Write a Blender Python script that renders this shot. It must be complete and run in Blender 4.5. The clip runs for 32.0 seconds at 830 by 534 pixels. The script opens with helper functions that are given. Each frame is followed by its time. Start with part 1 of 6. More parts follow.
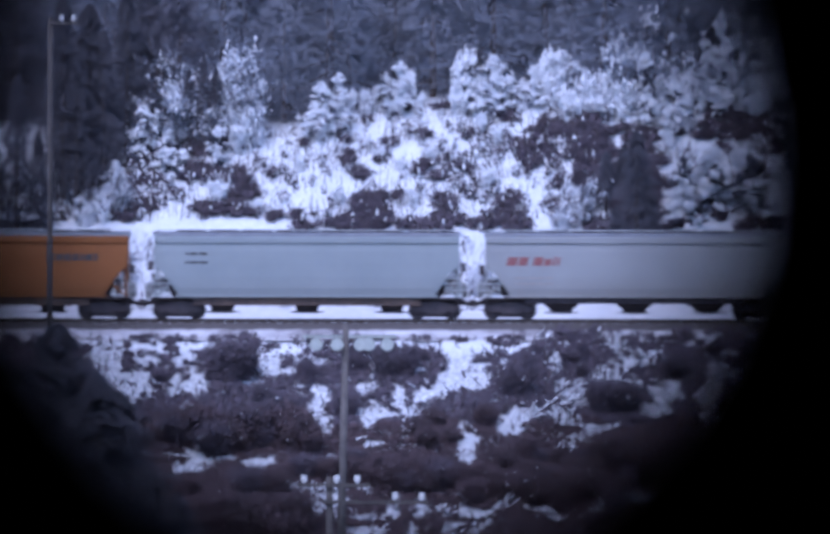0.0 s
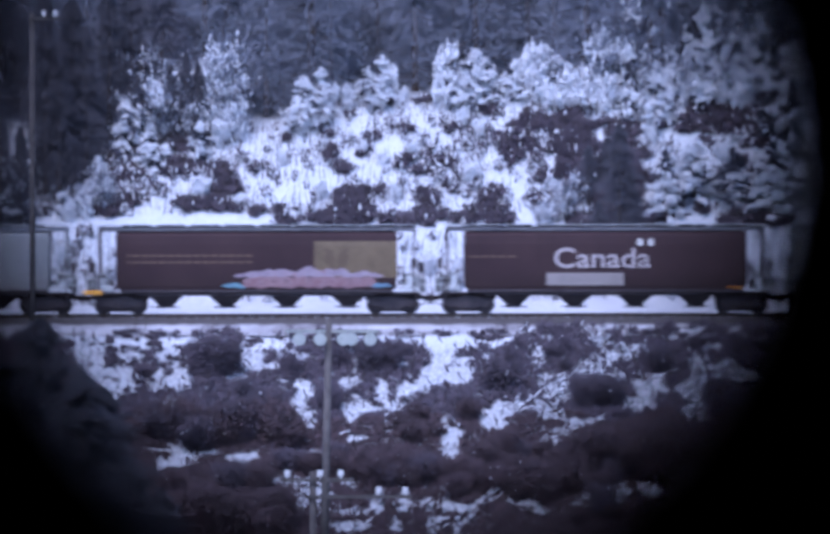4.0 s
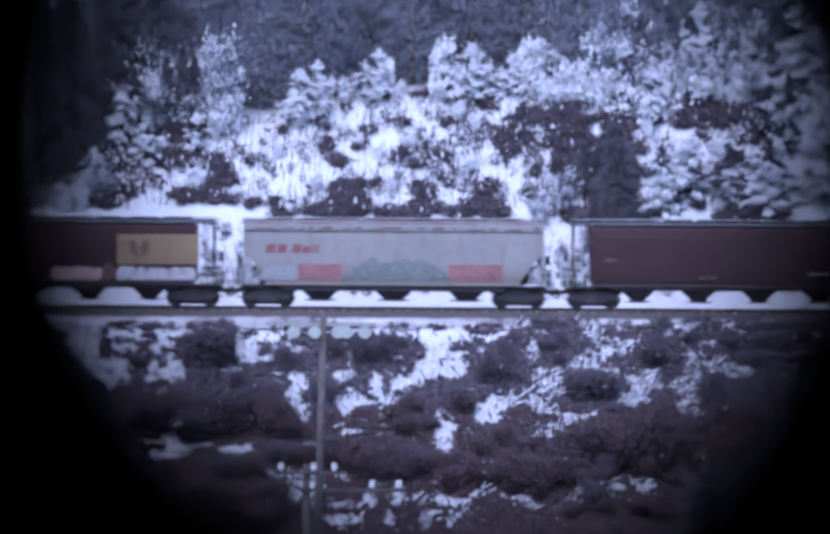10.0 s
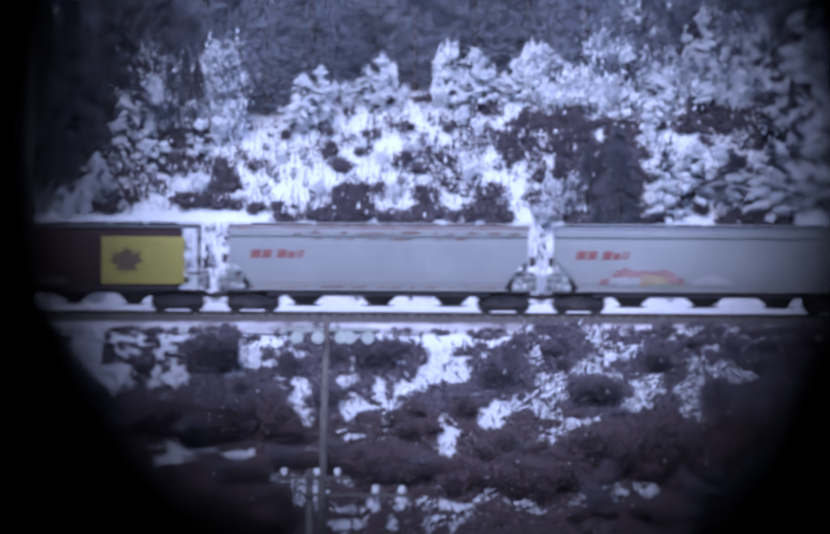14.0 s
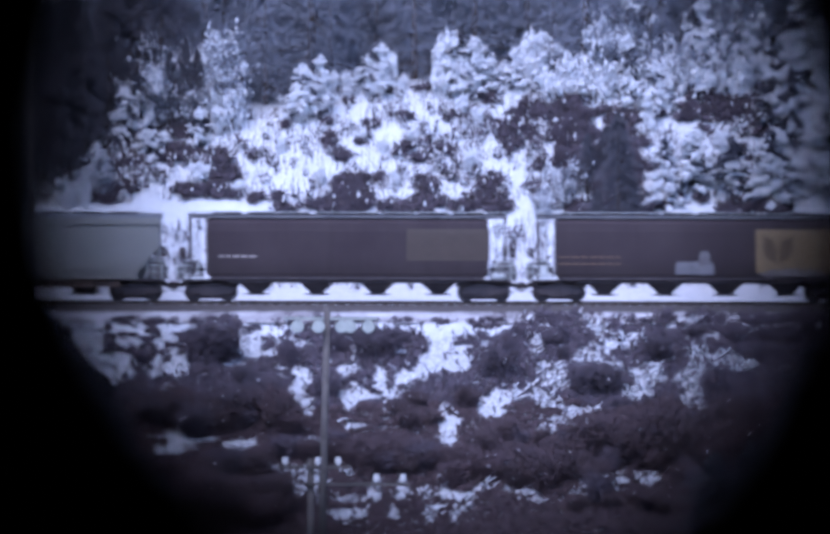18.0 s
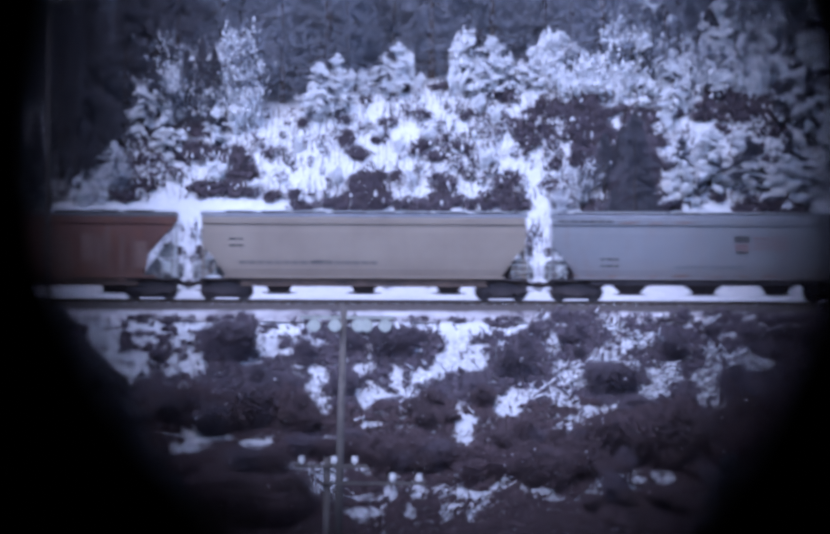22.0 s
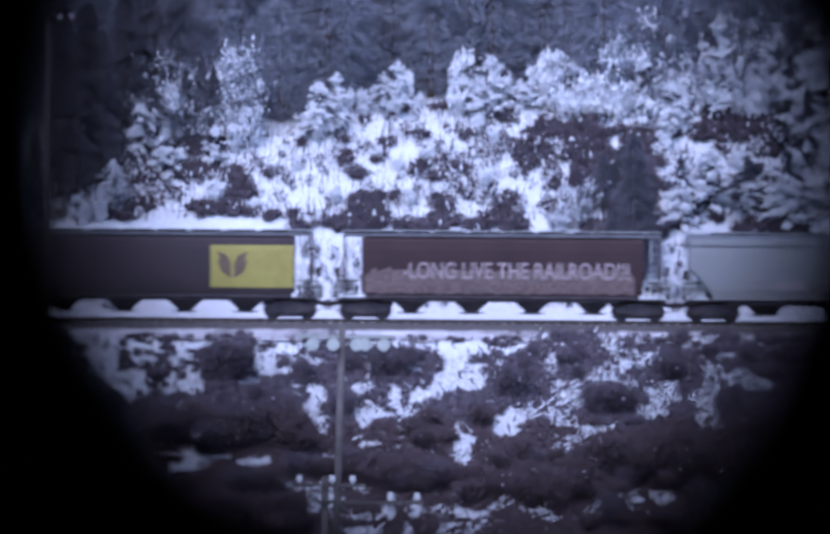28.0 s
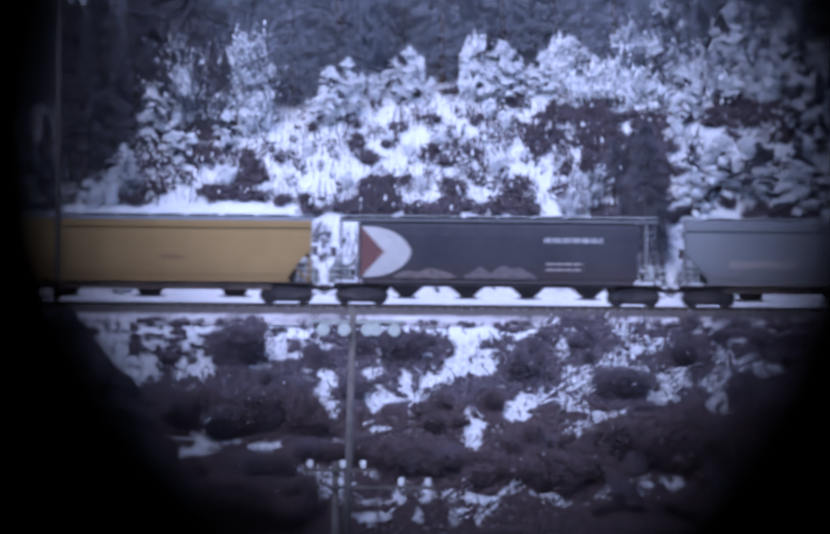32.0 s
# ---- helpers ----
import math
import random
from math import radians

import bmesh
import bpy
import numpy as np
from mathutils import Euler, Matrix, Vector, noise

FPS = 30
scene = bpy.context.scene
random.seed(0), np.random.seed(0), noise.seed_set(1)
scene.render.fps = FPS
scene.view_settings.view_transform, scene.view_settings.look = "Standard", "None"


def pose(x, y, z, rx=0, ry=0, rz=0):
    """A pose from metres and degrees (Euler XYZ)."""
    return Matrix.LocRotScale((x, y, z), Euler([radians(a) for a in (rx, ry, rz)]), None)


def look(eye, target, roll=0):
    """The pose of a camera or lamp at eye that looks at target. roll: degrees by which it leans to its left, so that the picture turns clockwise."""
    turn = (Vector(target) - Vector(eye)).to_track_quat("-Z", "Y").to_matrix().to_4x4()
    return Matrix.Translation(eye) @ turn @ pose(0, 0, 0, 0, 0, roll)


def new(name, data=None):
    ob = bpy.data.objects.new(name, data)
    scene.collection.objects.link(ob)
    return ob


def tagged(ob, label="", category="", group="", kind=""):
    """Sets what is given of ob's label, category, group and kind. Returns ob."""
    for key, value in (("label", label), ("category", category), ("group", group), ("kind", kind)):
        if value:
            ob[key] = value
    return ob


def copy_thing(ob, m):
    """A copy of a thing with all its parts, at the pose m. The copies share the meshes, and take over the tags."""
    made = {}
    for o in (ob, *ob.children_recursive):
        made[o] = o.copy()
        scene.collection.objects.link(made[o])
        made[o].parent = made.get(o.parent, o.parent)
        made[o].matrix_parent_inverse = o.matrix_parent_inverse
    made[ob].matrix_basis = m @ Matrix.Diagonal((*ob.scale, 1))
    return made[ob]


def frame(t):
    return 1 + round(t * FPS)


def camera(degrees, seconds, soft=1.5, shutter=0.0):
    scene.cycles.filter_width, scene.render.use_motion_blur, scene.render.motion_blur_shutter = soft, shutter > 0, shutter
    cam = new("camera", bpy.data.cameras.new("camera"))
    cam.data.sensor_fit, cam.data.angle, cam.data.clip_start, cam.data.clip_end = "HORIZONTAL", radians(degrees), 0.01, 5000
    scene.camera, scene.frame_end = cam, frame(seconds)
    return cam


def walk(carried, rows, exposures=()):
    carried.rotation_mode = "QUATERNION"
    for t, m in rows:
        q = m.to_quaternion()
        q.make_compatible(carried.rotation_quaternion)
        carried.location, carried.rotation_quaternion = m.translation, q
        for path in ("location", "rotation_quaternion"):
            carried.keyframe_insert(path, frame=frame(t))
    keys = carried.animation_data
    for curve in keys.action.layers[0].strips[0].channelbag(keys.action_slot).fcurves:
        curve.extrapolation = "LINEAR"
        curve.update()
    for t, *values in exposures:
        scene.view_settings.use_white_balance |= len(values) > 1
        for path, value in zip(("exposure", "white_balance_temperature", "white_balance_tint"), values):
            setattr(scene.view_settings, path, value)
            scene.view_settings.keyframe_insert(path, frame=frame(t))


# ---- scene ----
# One long look across a valley through a telescope at a grain train on a snowy hillside.
# x runs along the track to the right, y away from the eye, z up; the rail tops are at z = 0.
LENS = 6.0
FAR = 411.4      # from the eye to the track
EYE = 2.72
cam = camera(LENS, 32.0, soft=3.7, shutter=0.45)
# seconds, yaw, pitch, roll
LOOKS = [
(0, 0.0032, -0.0027, -0.0976), (0.5, -0.0023, 0.0082, -0.0466), (1, -0.0227, 0.0446, 0.0406), (1.5, -0.0114, 0.0269, -0.0438),
    (2, -0.0635, 0.0319, -0.1637), (2.5, -0.0862, 0.0236, -0.0660), (3, -0.1120, 0.0350, 0.0682), (3.5, -0.0933, 0.0058, 0.1159),
    (5.5, -0.2620, -0.1417, -0.2090), (6, -0.2367, -0.1336, -0.3338), (6.5, -0.2552, -0.0750, -0.4441), (7, -0.2450, -0.0715, -0.2772),
    (7.5, -0.2598, -0.1035, -0.2147), (8, -0.1987, -0.0435, -0.3247), (8.5, -0.1741, -0.0335, -0.4004), (9, -0.1557, -0.0624, -0.3686),
    (9.5, -0.1616, -0.0812, -0.3876), (10, -0.1564, -0.0891, -0.3522), (10.5, -0.1377, -0.0655, -0.3532), (11, -0.1415, -0.0137, -0.4465),
    (11.5, -0.1757, -0.0281, -0.3532), (12, -0.1375, -0.0910, -0.4042), (12.5, -0.1264, -0.1453, -0.3995), (13, -0.1538, -0.1161, -0.3504),
    (13.5, -0.0699, -0.1406, -0.3860), (14, -0.1339, -0.0515, -0.3432), (14.5, -0.1428, -0.0194, -0.3729), (16.5, -0.1783, 0.0475, -0.2607),
    (17, -0.1762, 0.0204, -0.2594), (17.5, -0.1842, -0.0554, -0.1350), (18, -0.1322, -0.1326, -0.1224), (18.5, -0.1029, -0.1510, -0.1120),
    (19, -0.0569, -0.1264, -0.2091), (19.5, -0.0379, -0.0939, -0.1959), (20, -0.0207, -0.1541, -0.1643), (20.5, 0.0017, -0.1526, -0.2386),
    (21, -0.0068, -0.1510, -0.2737), (21.5, -0.0233, -0.1469, -0.2319), (22, -0.0112, -0.1393, -0.2563), (22.5, -0.0199, -0.0872, -0.2060),
    (23, -0.0206, -0.0461, -0.2957), (23.5, -0.0318, -0.0179, -0.2918), (24, -0.0104, -0.0744, -0.3463), (24.5, -0.0289, -0.0560, -0.3028),
    (25, -0.0461, 0.0231, -0.3720), (25.5, -0.0599, -0.0103, -0.3793), (27.5, -0.0146, -0.0400, -0.3615), (28, -0.0209, 0.0000, -0.4039),
    (28.5, -0.0242, 0.0525, -0.5018), (29, -0.0586, 0.0410, -0.4984), (29.5, 0.0211, -0.0764, -0.4600), (30, 0.0331, -0.1503, -0.4139),
    (30.5, 0.0509, -0.1553, -0.4062), (31, 0.0879, -0.1185, -0.4972), (31.5, 0.0641, -0.1289, -0.4873), (32, 0.0586, -0.1081, -0.5161),
]


def eye_pose(yaw, pitch, roll):
    return pose(0, -FAR, EYE, 90 + pitch, roll, yaw)


walk(cam, [(t, eye_pose(a, b, c)) for t, a, b, c in LOOKS], exposures=[(t, e + 0.17, 5270 if t < 5 else 5340, 27) for t, e in ((0, 0.68), (3.5, 0.71), (6, 0.92), (8, 0.82), (13, 0.83), (18, 0.84), (20, 0.9), (22, 0.79), (24, 0.79), (25, 0.74), (28, 0.8), (32, 0.78))])
# the lens has a small real opening, so the rim of the eyepiece close before it is out of focus
cam.data.dof.use_dof = True
cam.data.dof.focus_distance = FAR
cam.data.dof.aperture_fstop = 70.0

# ---- light: a flat, bright winter sky ----
world = bpy.data.worlds.new("winter_sky")
scene.world = world
world.use_nodes = True
wn = world.node_tree
sky = wn.nodes.new("ShaderNodeTexSky")
sky.sky_type, sky.sun_disc = "NISHITA", False
sky.sun_elevation, sky.sun_rotation = radians(58), radians(200)
wn.links.new(sky.outputs[0], wn.nodes["Background"].inputs[0])
wn.nodes["Background"].inputs[1].default_value = 0.135
sun = new("sun", bpy.data.lights.new("sun", "SUN"))
sun.data.energy, sun.data.angle, sun.data.color = 1.1, radians(30), (1.0, 0.95, 0.9)
sun.matrix_world = look((0, 0, 0), (0.34 * math.cos(radians(58)), 0.94 * math.cos(radians(58)), -math.sin(radians(58))))


# ---- materials ----
def ramp(nt, source, stops):
    r = nt.nodes.new("ShaderNodeValToRGB")
    el = r.color_ramp.elements
    while len(el) < len(stops):
        el.new(0.5)
    for e, (p, c) in zip(el, stops):
        e.position, e.color = p, (*c, 1)
    nt.links.new(source, r.inputs[0])
    return r.outputs[0]


def noise_out(nt, scale, stretch=(1, 1, 1), detail=4.0, by_object=False, rough=0.6):
    tc = nt.nodes.new("ShaderNodeTexCoord")
    mp = nt.nodes.new("ShaderNodeMapping")
    mp.inputs["Scale"].default_value = stretch
    nt.links.new(tc.outputs["Object"], mp.inputs[0])
    n = nt.nodes.new("ShaderNodeTexNoise")
    n.noise_dimensions = "4D"
    n.inputs["Scale"].default_value, n.inputs["Detail"].default_value, n.inputs["Roughness"].default_value = scale, detail, rough
    nt.links.new(mp.outputs[0], n.inputs["Vector"])
    if by_object:
        oi = nt.nodes.new("ShaderNodeObjectInfo")
        m = nt.nodes.new("ShaderNodeMath")
        m.operation = "MULTIPLY"
        m.inputs[1].default_value = 37.0
        nt.links.new(oi.outputs["Random"], m.inputs[0])
        nt.links.new(m.outputs[0], n.inputs["W"])
    return n.outputs[0]


def mixed(nt, fac, a, b, kind="MIX"):
    m = nt.nodes.new("ShaderNodeMix")
    m.data_type, m.blend_type = "RGBA", kind
    for socket, v in ((m.inputs[0], fac), (m.inputs[6], a), (m.inputs[7], b)):
        if isinstance(v, (int, float)):
            socket.default_value = v
        elif isinstance(v, tuple):
            socket.default_value = (*v, 1)
        else:
            nt.links.new(v, socket)
    return m.outputs[2]


def blank(name, rough=0.8, metal=0.0):
    m = bpy.data.materials.new(name)
    m.use_nodes = True
    b = m.node_tree.nodes["Principled BSDF"]
    b.inputs["Roughness"].default_value, b.inputs["Metallic"].default_value = rough, metal
    return m, m.node_tree, b


def bumped(nt, b, height, strength, distance):
    bp = nt.nodes.new("ShaderNodeBump")
    bp.inputs["Strength"].default_value, bp.inputs["Distance"].default_value = strength, distance
    nt.links.new(height, bp.inputs["Height"])
    nt.links.new(bp.outputs[0], b.inputs["Normal"])


def mottled(name, dark, light, scale, rough=0.85, metal=0.0, bump=0.4, by_object=True, fine=6.0):
    """A surface that wanders between two tones at two scales."""
    m, nt, b = blank(name, rough, metal)
    n1 = noise_out(nt, scale, by_object=by_object)
    n2 = noise_out(nt, scale * fine, by_object=by_object)
    c = ramp(nt, n1, [(0.35, dark), (0.65, light)])
    c = mixed(nt, 0.35, c, ramp(nt, n2, [(0.35, dark), (0.65, light)]))
    nt.links.new(c, b.inputs["Base Color"])
    if bump:
        bumped(nt, b, n2, bump, 0.05)
    return m


def leafy(name, dark, light):
    """Foliage: every leaf and every plant has a tone of its own."""
    m, nt, b = blank(name, 0.75)
    geo = nt.nodes.new("ShaderNodeNewGeometry")
    oi = nt.nodes.new("ShaderNodeObjectInfo")
    c = ramp(nt, geo.outputs["Random Per Island"], [(0.0, dark), (1.0, light)])
    hsv = nt.nodes.new("ShaderNodeHueSaturation")
    mr = nt.nodes.new("ShaderNodeMapRange")
    mr.inputs["To Min"].default_value, mr.inputs["To Max"].default_value = 0.75, 1.3
    nt.links.new(oi.outputs["Random"], mr.inputs[0])
    nt.links.new(mr.outputs[0], hsv.inputs["Value"])
    nt.links.new(c, hsv.inputs["Color"])
    nt.links.new(hsv.outputs[0], b.inputs["Base Color"])
    # leaves of one plant are lit much alike: thin blades pass light on to each other
    half = nt.nodes.new("ShaderNodeVectorMath")
    half.operation = "MULTIPLY_ADD"
    half.inputs[1].default_value, half.inputs[2].default_value = (0.25,) * 3, (0.0, -0.42, 0.8)
    nt.links.new(geo.outputs["Normal"], half.inputs[0])
    unit = nt.nodes.new("ShaderNodeVectorMath")
    unit.operation = "NORMALIZE"
    nt.links.new(half.outputs[0], unit.inputs[0])
    nt.links.new(unit.outputs[0], b.inputs["Normal"])
    return m


def car_paint(name, base, faded, dirt=(0.06, 0.045, 0.038), dirt_amount=0.5, streaks=0.35, rust=0.0):
    """Old railway paint: sun-faded in patches, streaked downwards, grimy along the bottom edge."""
    m, nt, b = blank(name, 0.7)
    b.inputs["Specular IOR Level"].default_value = 0.2
    patches = noise_out(nt, 0.45, by_object=True)
    runs = noise_out(nt, 1.0, (3.2, 1.0, 0.16), 5.0, True, 0.7)
    grain = noise_out(nt, 9.0, by_object=True)
    c = ramp(nt, patches, [(0.3, base), (0.7, faded)])
    c = mixed(nt, ramp(nt, runs, [(0.52, (0, 0, 0)), (0.8, (streaks,) * 3)]), c, dirt)
    tc = nt.nodes.new("ShaderNodeTexCoord")
    sep = nt.nodes.new("ShaderNodeSeparateXYZ")
    nt.links.new(tc.outputs["Object"], sep.inputs[0])
    add = nt.nodes.new("ShaderNodeMath")
    add.operation = "MULTIPLY_ADD"
    add.inputs[1].default_value, add.inputs[2].default_value = 1.6, -0.8
    nt.links.new(grain, add.inputs[0])
    wave = nt.nodes.new("ShaderNodeMath")
    wave.operation = "ADD"
    nt.links.new(sep.outputs["Z"], wave.inputs[0])
    nt.links.new(add.outputs[0], wave.inputs[1])
    low = nt.nodes.new("ShaderNodeMapRange")
    for k, v in (("From Min", 2.3), ("From Max", 1.0), ("To Min", 0.0), ("To Max", dirt_amount)):
        low.inputs[k].default_value = v
    nt.links.new(wave.outputs[0], low.inputs[0])
    c = mixed(nt, low.outputs[0], c, dirt)
    if rust:
        spots = noise_out(nt, 1.1, (1.6, 1.0, 0.5), 6.0, True, 0.75)
        c = mixed(nt, ramp(nt, spots, [(0.5, (0, 0, 0)), (0.68, (rust,) * 3)]), c, (0.2, 0.075, 0.035))
    nt.links.new(c, b.inputs["Base Color"])
    bumped(nt, b, grain, 0.15, 0.02)
    return m


SNOW = mottled("snow", (0.67, 0.69, 0.745), (0.75, 0.765, 0.805), 0.8, 0.65, 0, 0.5, False)
BARK = mottled("twig_bark", (0.045, 0.035, 0.034), (0.12, 0.095, 0.09), 3.0, 0.9)
TRUNK = mottled("conifer_bark", (0.05, 0.038, 0.03), (0.12, 0.09, 0.075), 2.0, 0.9)
NEEDLES = leafy("dark_needles", (0.078, 0.078, 0.1), (0.098, 0.098, 0.124))
# paler needles for the woods behind: the haze is put into the colour
HAZY_NEEDLES = leafy("frosted_needles", (0.205, 0.222, 0.28), (0.22, 0.238, 0.294))
# darker copy of NEEDLES: shade among the snow pads is in the colour
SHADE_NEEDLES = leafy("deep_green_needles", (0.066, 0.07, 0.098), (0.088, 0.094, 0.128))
WINTER_LEAF = leafy("withered_leaves", (0.08, 0.064, 0.086), (0.098, 0.08, 0.107))
DRY_LEAF = leafy("dry_brown_leaves", (0.066, 0.043, 0.052), (0.08, 0.053, 0.063))
STEEL = mottled("rail_steel", (0.045, 0.035, 0.032), (0.11, 0.085, 0.075), 2.0, 0.6, 0.4, 0.2)
TIE_WOOD = mottled("creosoted_wood", (0.03, 0.025, 0.022), (0.08, 0.065, 0.055), 3.0, 0.9)
GRIME = mottled("grimy_underframe", (0.038, 0.032, 0.04), (0.085, 0.07, 0.076), 1.5, 0.85, 0, 0.3)
GREY_STEEL = mottled("galvanised_steel", (0.36, 0.38, 0.4), (0.6, 0.62, 0.64), 1.5, 0.5, 0.3, 0.1)
DARK_ROOF = mottled("dark_roof_paint", (0.06, 0.06, 0.07), (0.14, 0.14, 0.15), 1.2, 0.7, 0, 0.15)
POLE_WOOD = mottled("weathered_pole_wood", (0.07, 0.062, 0.062), (0.15, 0.135, 0.13), 2.0, 0.9)
FROST = mottled("hoar_frost", (0.2, 0.22, 0.28), (0.38, 0.41, 0.48), 2.0, 0.8)
# the glass is painted pale in place of the sky it reflects
LAMP_GLASS = mottled("frosted_lamp_glass", (0.34, 0.38, 0.37), (0.5, 0.53, 0.52), 3.0, 0.2, 0, 0.0)
LAMP_METAL = mottled("lamp_housing_paint", (0.25, 0.27, 0.26), (0.4, 0.42, 0.4), 3.0, 0.5, 0.2, 0.1)
CERAMIC = mottled("white_ceramic", (0.7, 0.7, 0.72), (0.85, 0.85, 0.86), 8.0, 0.25, 0, 0)
RUBBER, _nt, _b = blank("black_rubber", 0.95)
_b.inputs["Base Color"].default_value = (0.004, 0.004, 0.004, 1)
_b.inputs["Specular IOR Level"].default_value = 0.0


def ground_material():
    """Snow on the open slopes; thin soil, needles and litter where the woods begin and on parts of the bank."""
    m, nt, b = blank("snowy_ground", 0.75)
    tc = nt.nodes.new("ShaderNodeTexCoord")
    sep = nt.nodes.new("ShaderNodeSeparateXYZ")
    nt.links.new(tc.outputs["Object"], sep.inputs[0])
    n1 = noise_out(nt, 0.35, detail=6.0)
    n2 = noise_out(nt, 2.5, detail=5.0)
    snow = ramp(nt, n2, [(0.3, (0.56, 0.59, 0.655)), (0.7, (0.68, 0.70, 0.75))])
    litter = ramp(nt, n2, [(0.3, (0.035, 0.03, 0.03)), (0.7, (0.09, 0.075, 0.07))])
    woods = nt.nodes.new("ShaderNodeMapRange")
    for k, v in (("From Min", 19.0), ("From Max", 23.0)):
        woods.inputs[k].default_value = v
    nt.links.new(sep.outputs["Y"], woods.inputs[0])
    valley = nt.nodes.new("ShaderNodeMapRange")
    for k, v in (("From Min", -24.0), ("From Max", -27.0), ("To Max", 1.0)):
        valley.inputs[k].default_value = v
    nt.links.new(sep.outputs["Y"], valley.inputs[0])
    # bank snow mixed with litter, also painting in the steep slope's dimmer light
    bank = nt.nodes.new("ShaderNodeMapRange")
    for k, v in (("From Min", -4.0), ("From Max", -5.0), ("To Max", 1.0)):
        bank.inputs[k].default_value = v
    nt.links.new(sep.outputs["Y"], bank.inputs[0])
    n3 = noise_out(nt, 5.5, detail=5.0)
    dimmed_snow = mixed(nt, ramp(nt, n3, [(0.4, (0.06,) * 3), (0.62, (0.5,) * 3)]), snow, litter)
    c = mixed(nt, bank.outputs[0], snow, dimmed_snow)
    c = mixed(nt, woods.outputs[0], c, litter)
    c = mixed(nt, valley.outputs[0], c, litter)
    c = mixed(nt, ramp(nt, n1, [(0.66, (0, 0, 0)), (0.72, (0.5,) * 3)]), c, litter)
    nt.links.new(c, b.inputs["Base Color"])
    bumped(nt, b, n2, 0.6, 0.15)
    return m


def ballast_material():
    m, nt, b = blank("snow_dusted_ballast", 0.9)
    n1 = noise_out(nt, 14.0, detail=3.0)
    n2 = noise_out(nt, 0.9, (0.5, 1, 1), 5.0)
    stone = ramp(nt, n1, [(0.35, (0.1, 0.09, 0.1)), (0.65, (0.3, 0.28, 0.3))])
    tc = nt.nodes.new("ShaderNodeTexCoord")
    sep = nt.nodes.new("ShaderNodeSeparateXYZ")
    nt.links.new(tc.outputs["Object"], sep.inputs[0])
    away = nt.nodes.new("ShaderNodeMath")
    away.operation = "ABSOLUTE"
    nt.links.new(sep.outputs["Y"], away.inputs[0])
    # near the rails snow is swept off and the shadow painted as dark stone
    swept_shadow = nt.nodes.new("ShaderNodeMapRange")
    swept_shadow.inputs["From Min"].default_value, swept_shadow.inputs["From Max"].default_value = 2.08, 2.3
    nt.links.new(away.outputs[0], swept_shadow.inputs[0])
    lying = mixed(nt, swept_shadow.outputs[0], (0.02, 0.02, 0.02), ramp(nt, n2, [(0.36, (0.1,) * 3), (0.6, (0.7,) * 3)]))
    c = mixed(nt, lying, mixed(nt, swept_shadow.outputs[0], (0.07, 0.06, 0.06), stone), (0.72, 0.72, 0.78))
    nt.links.new(c, b.inputs["Base Color"])
    bumped(nt, b, n1, 0.8, 0.06)
    return m


GROUND, BALLAST = ground_material(), ballast_material()


# ---- mesh helpers ----
class Geo:
    """Gathers vertices and faces for one mesh."""

    def __init__(self):
        self.v, self.f = [], []

    def add(self, verts, faces):
        o = len(self.v)
        self.v += [tuple(p) for p in verts]
        self.f += [tuple(i + o for i in f) for f in faces]
        return self

    def box(self, x0, x1, y0, y1, z0, z1):
        return self.add([(x, y, z) for z in (z0, z1) for y in (y0, y1) for x in (x0, x1)],
                        [(0, 2, 3, 1), (4, 5, 7, 6), (0, 1, 5, 4), (2, 6, 7, 3), (0, 4, 6, 2), (1, 3, 7, 5)])

    def slab(self, outline, y0, y1):
        """An outline in x and z, given thickness along y."""
        n = len(outline)
        self.add([(x, y0, z) for x, z in outline] + [(x, y1, z) for x, z in outline],
                 [tuple(range(n)), tuple(range(2 * n - 1, n - 1, -1))] + [(i, i + n, (i + 1) % n + n, (i + 1) % n) for i in range(n)])
        return self

    def tube(self, a, b, r0, r1=None, n=8):
        a, b = Vector(a), Vector(b)
        r1 = r0 if r1 is None else r1
        side = (b - a).to_track_quat("Z", "Y").to_matrix()
        ring = [Vector((math.cos(2 * math.pi * i / n), math.sin(2 * math.pi * i / n), 0)) for i in range(n)]
        return self.add([a + side @ (p * r0) for p in ring] + [b + side @ (p * r1) for p in ring],
                        [tuple(range(n - 1, -1, -1)), tuple(range(n, 2 * n))] + [(i, (i + 1) % n, (i + 1) % n + n, i + n) for i in range(n)])

    def mesh(self, name, *materials, smooth=False):
        me = bpy.data.meshes.new(name)
        me.from_pydata(self.v, [], self.f)
        for m in materials:
            me.materials.append(m)
        if smooth:
            me.polygons.foreach_set("use_smooth", [True] * len(me.polygons))
        me.update()
        return me


def part(name, geo, material, parent, label="", smooth=False):
    me = geo.mesh(name, material, smooth=smooth) if isinstance(geo, Geo) else geo
    ob = new(name, me)
    ob.parent = parent
    if label:
        tagged(ob, label)
    return ob


def array_mesh(name, verts, faces, materials, index=None):
    """A mesh from arrays of corners and triangles or quads."""
    me = bpy.data.meshes.new(name)
    me.from_pydata(verts.tolist(), [], faces.tolist())
    for m in materials:
        me.materials.append(m)
    if index is not None:
        me.polygons.foreach_set("material_index", index)
    me.update()
    return me


RNG = np.random.default_rng(7)


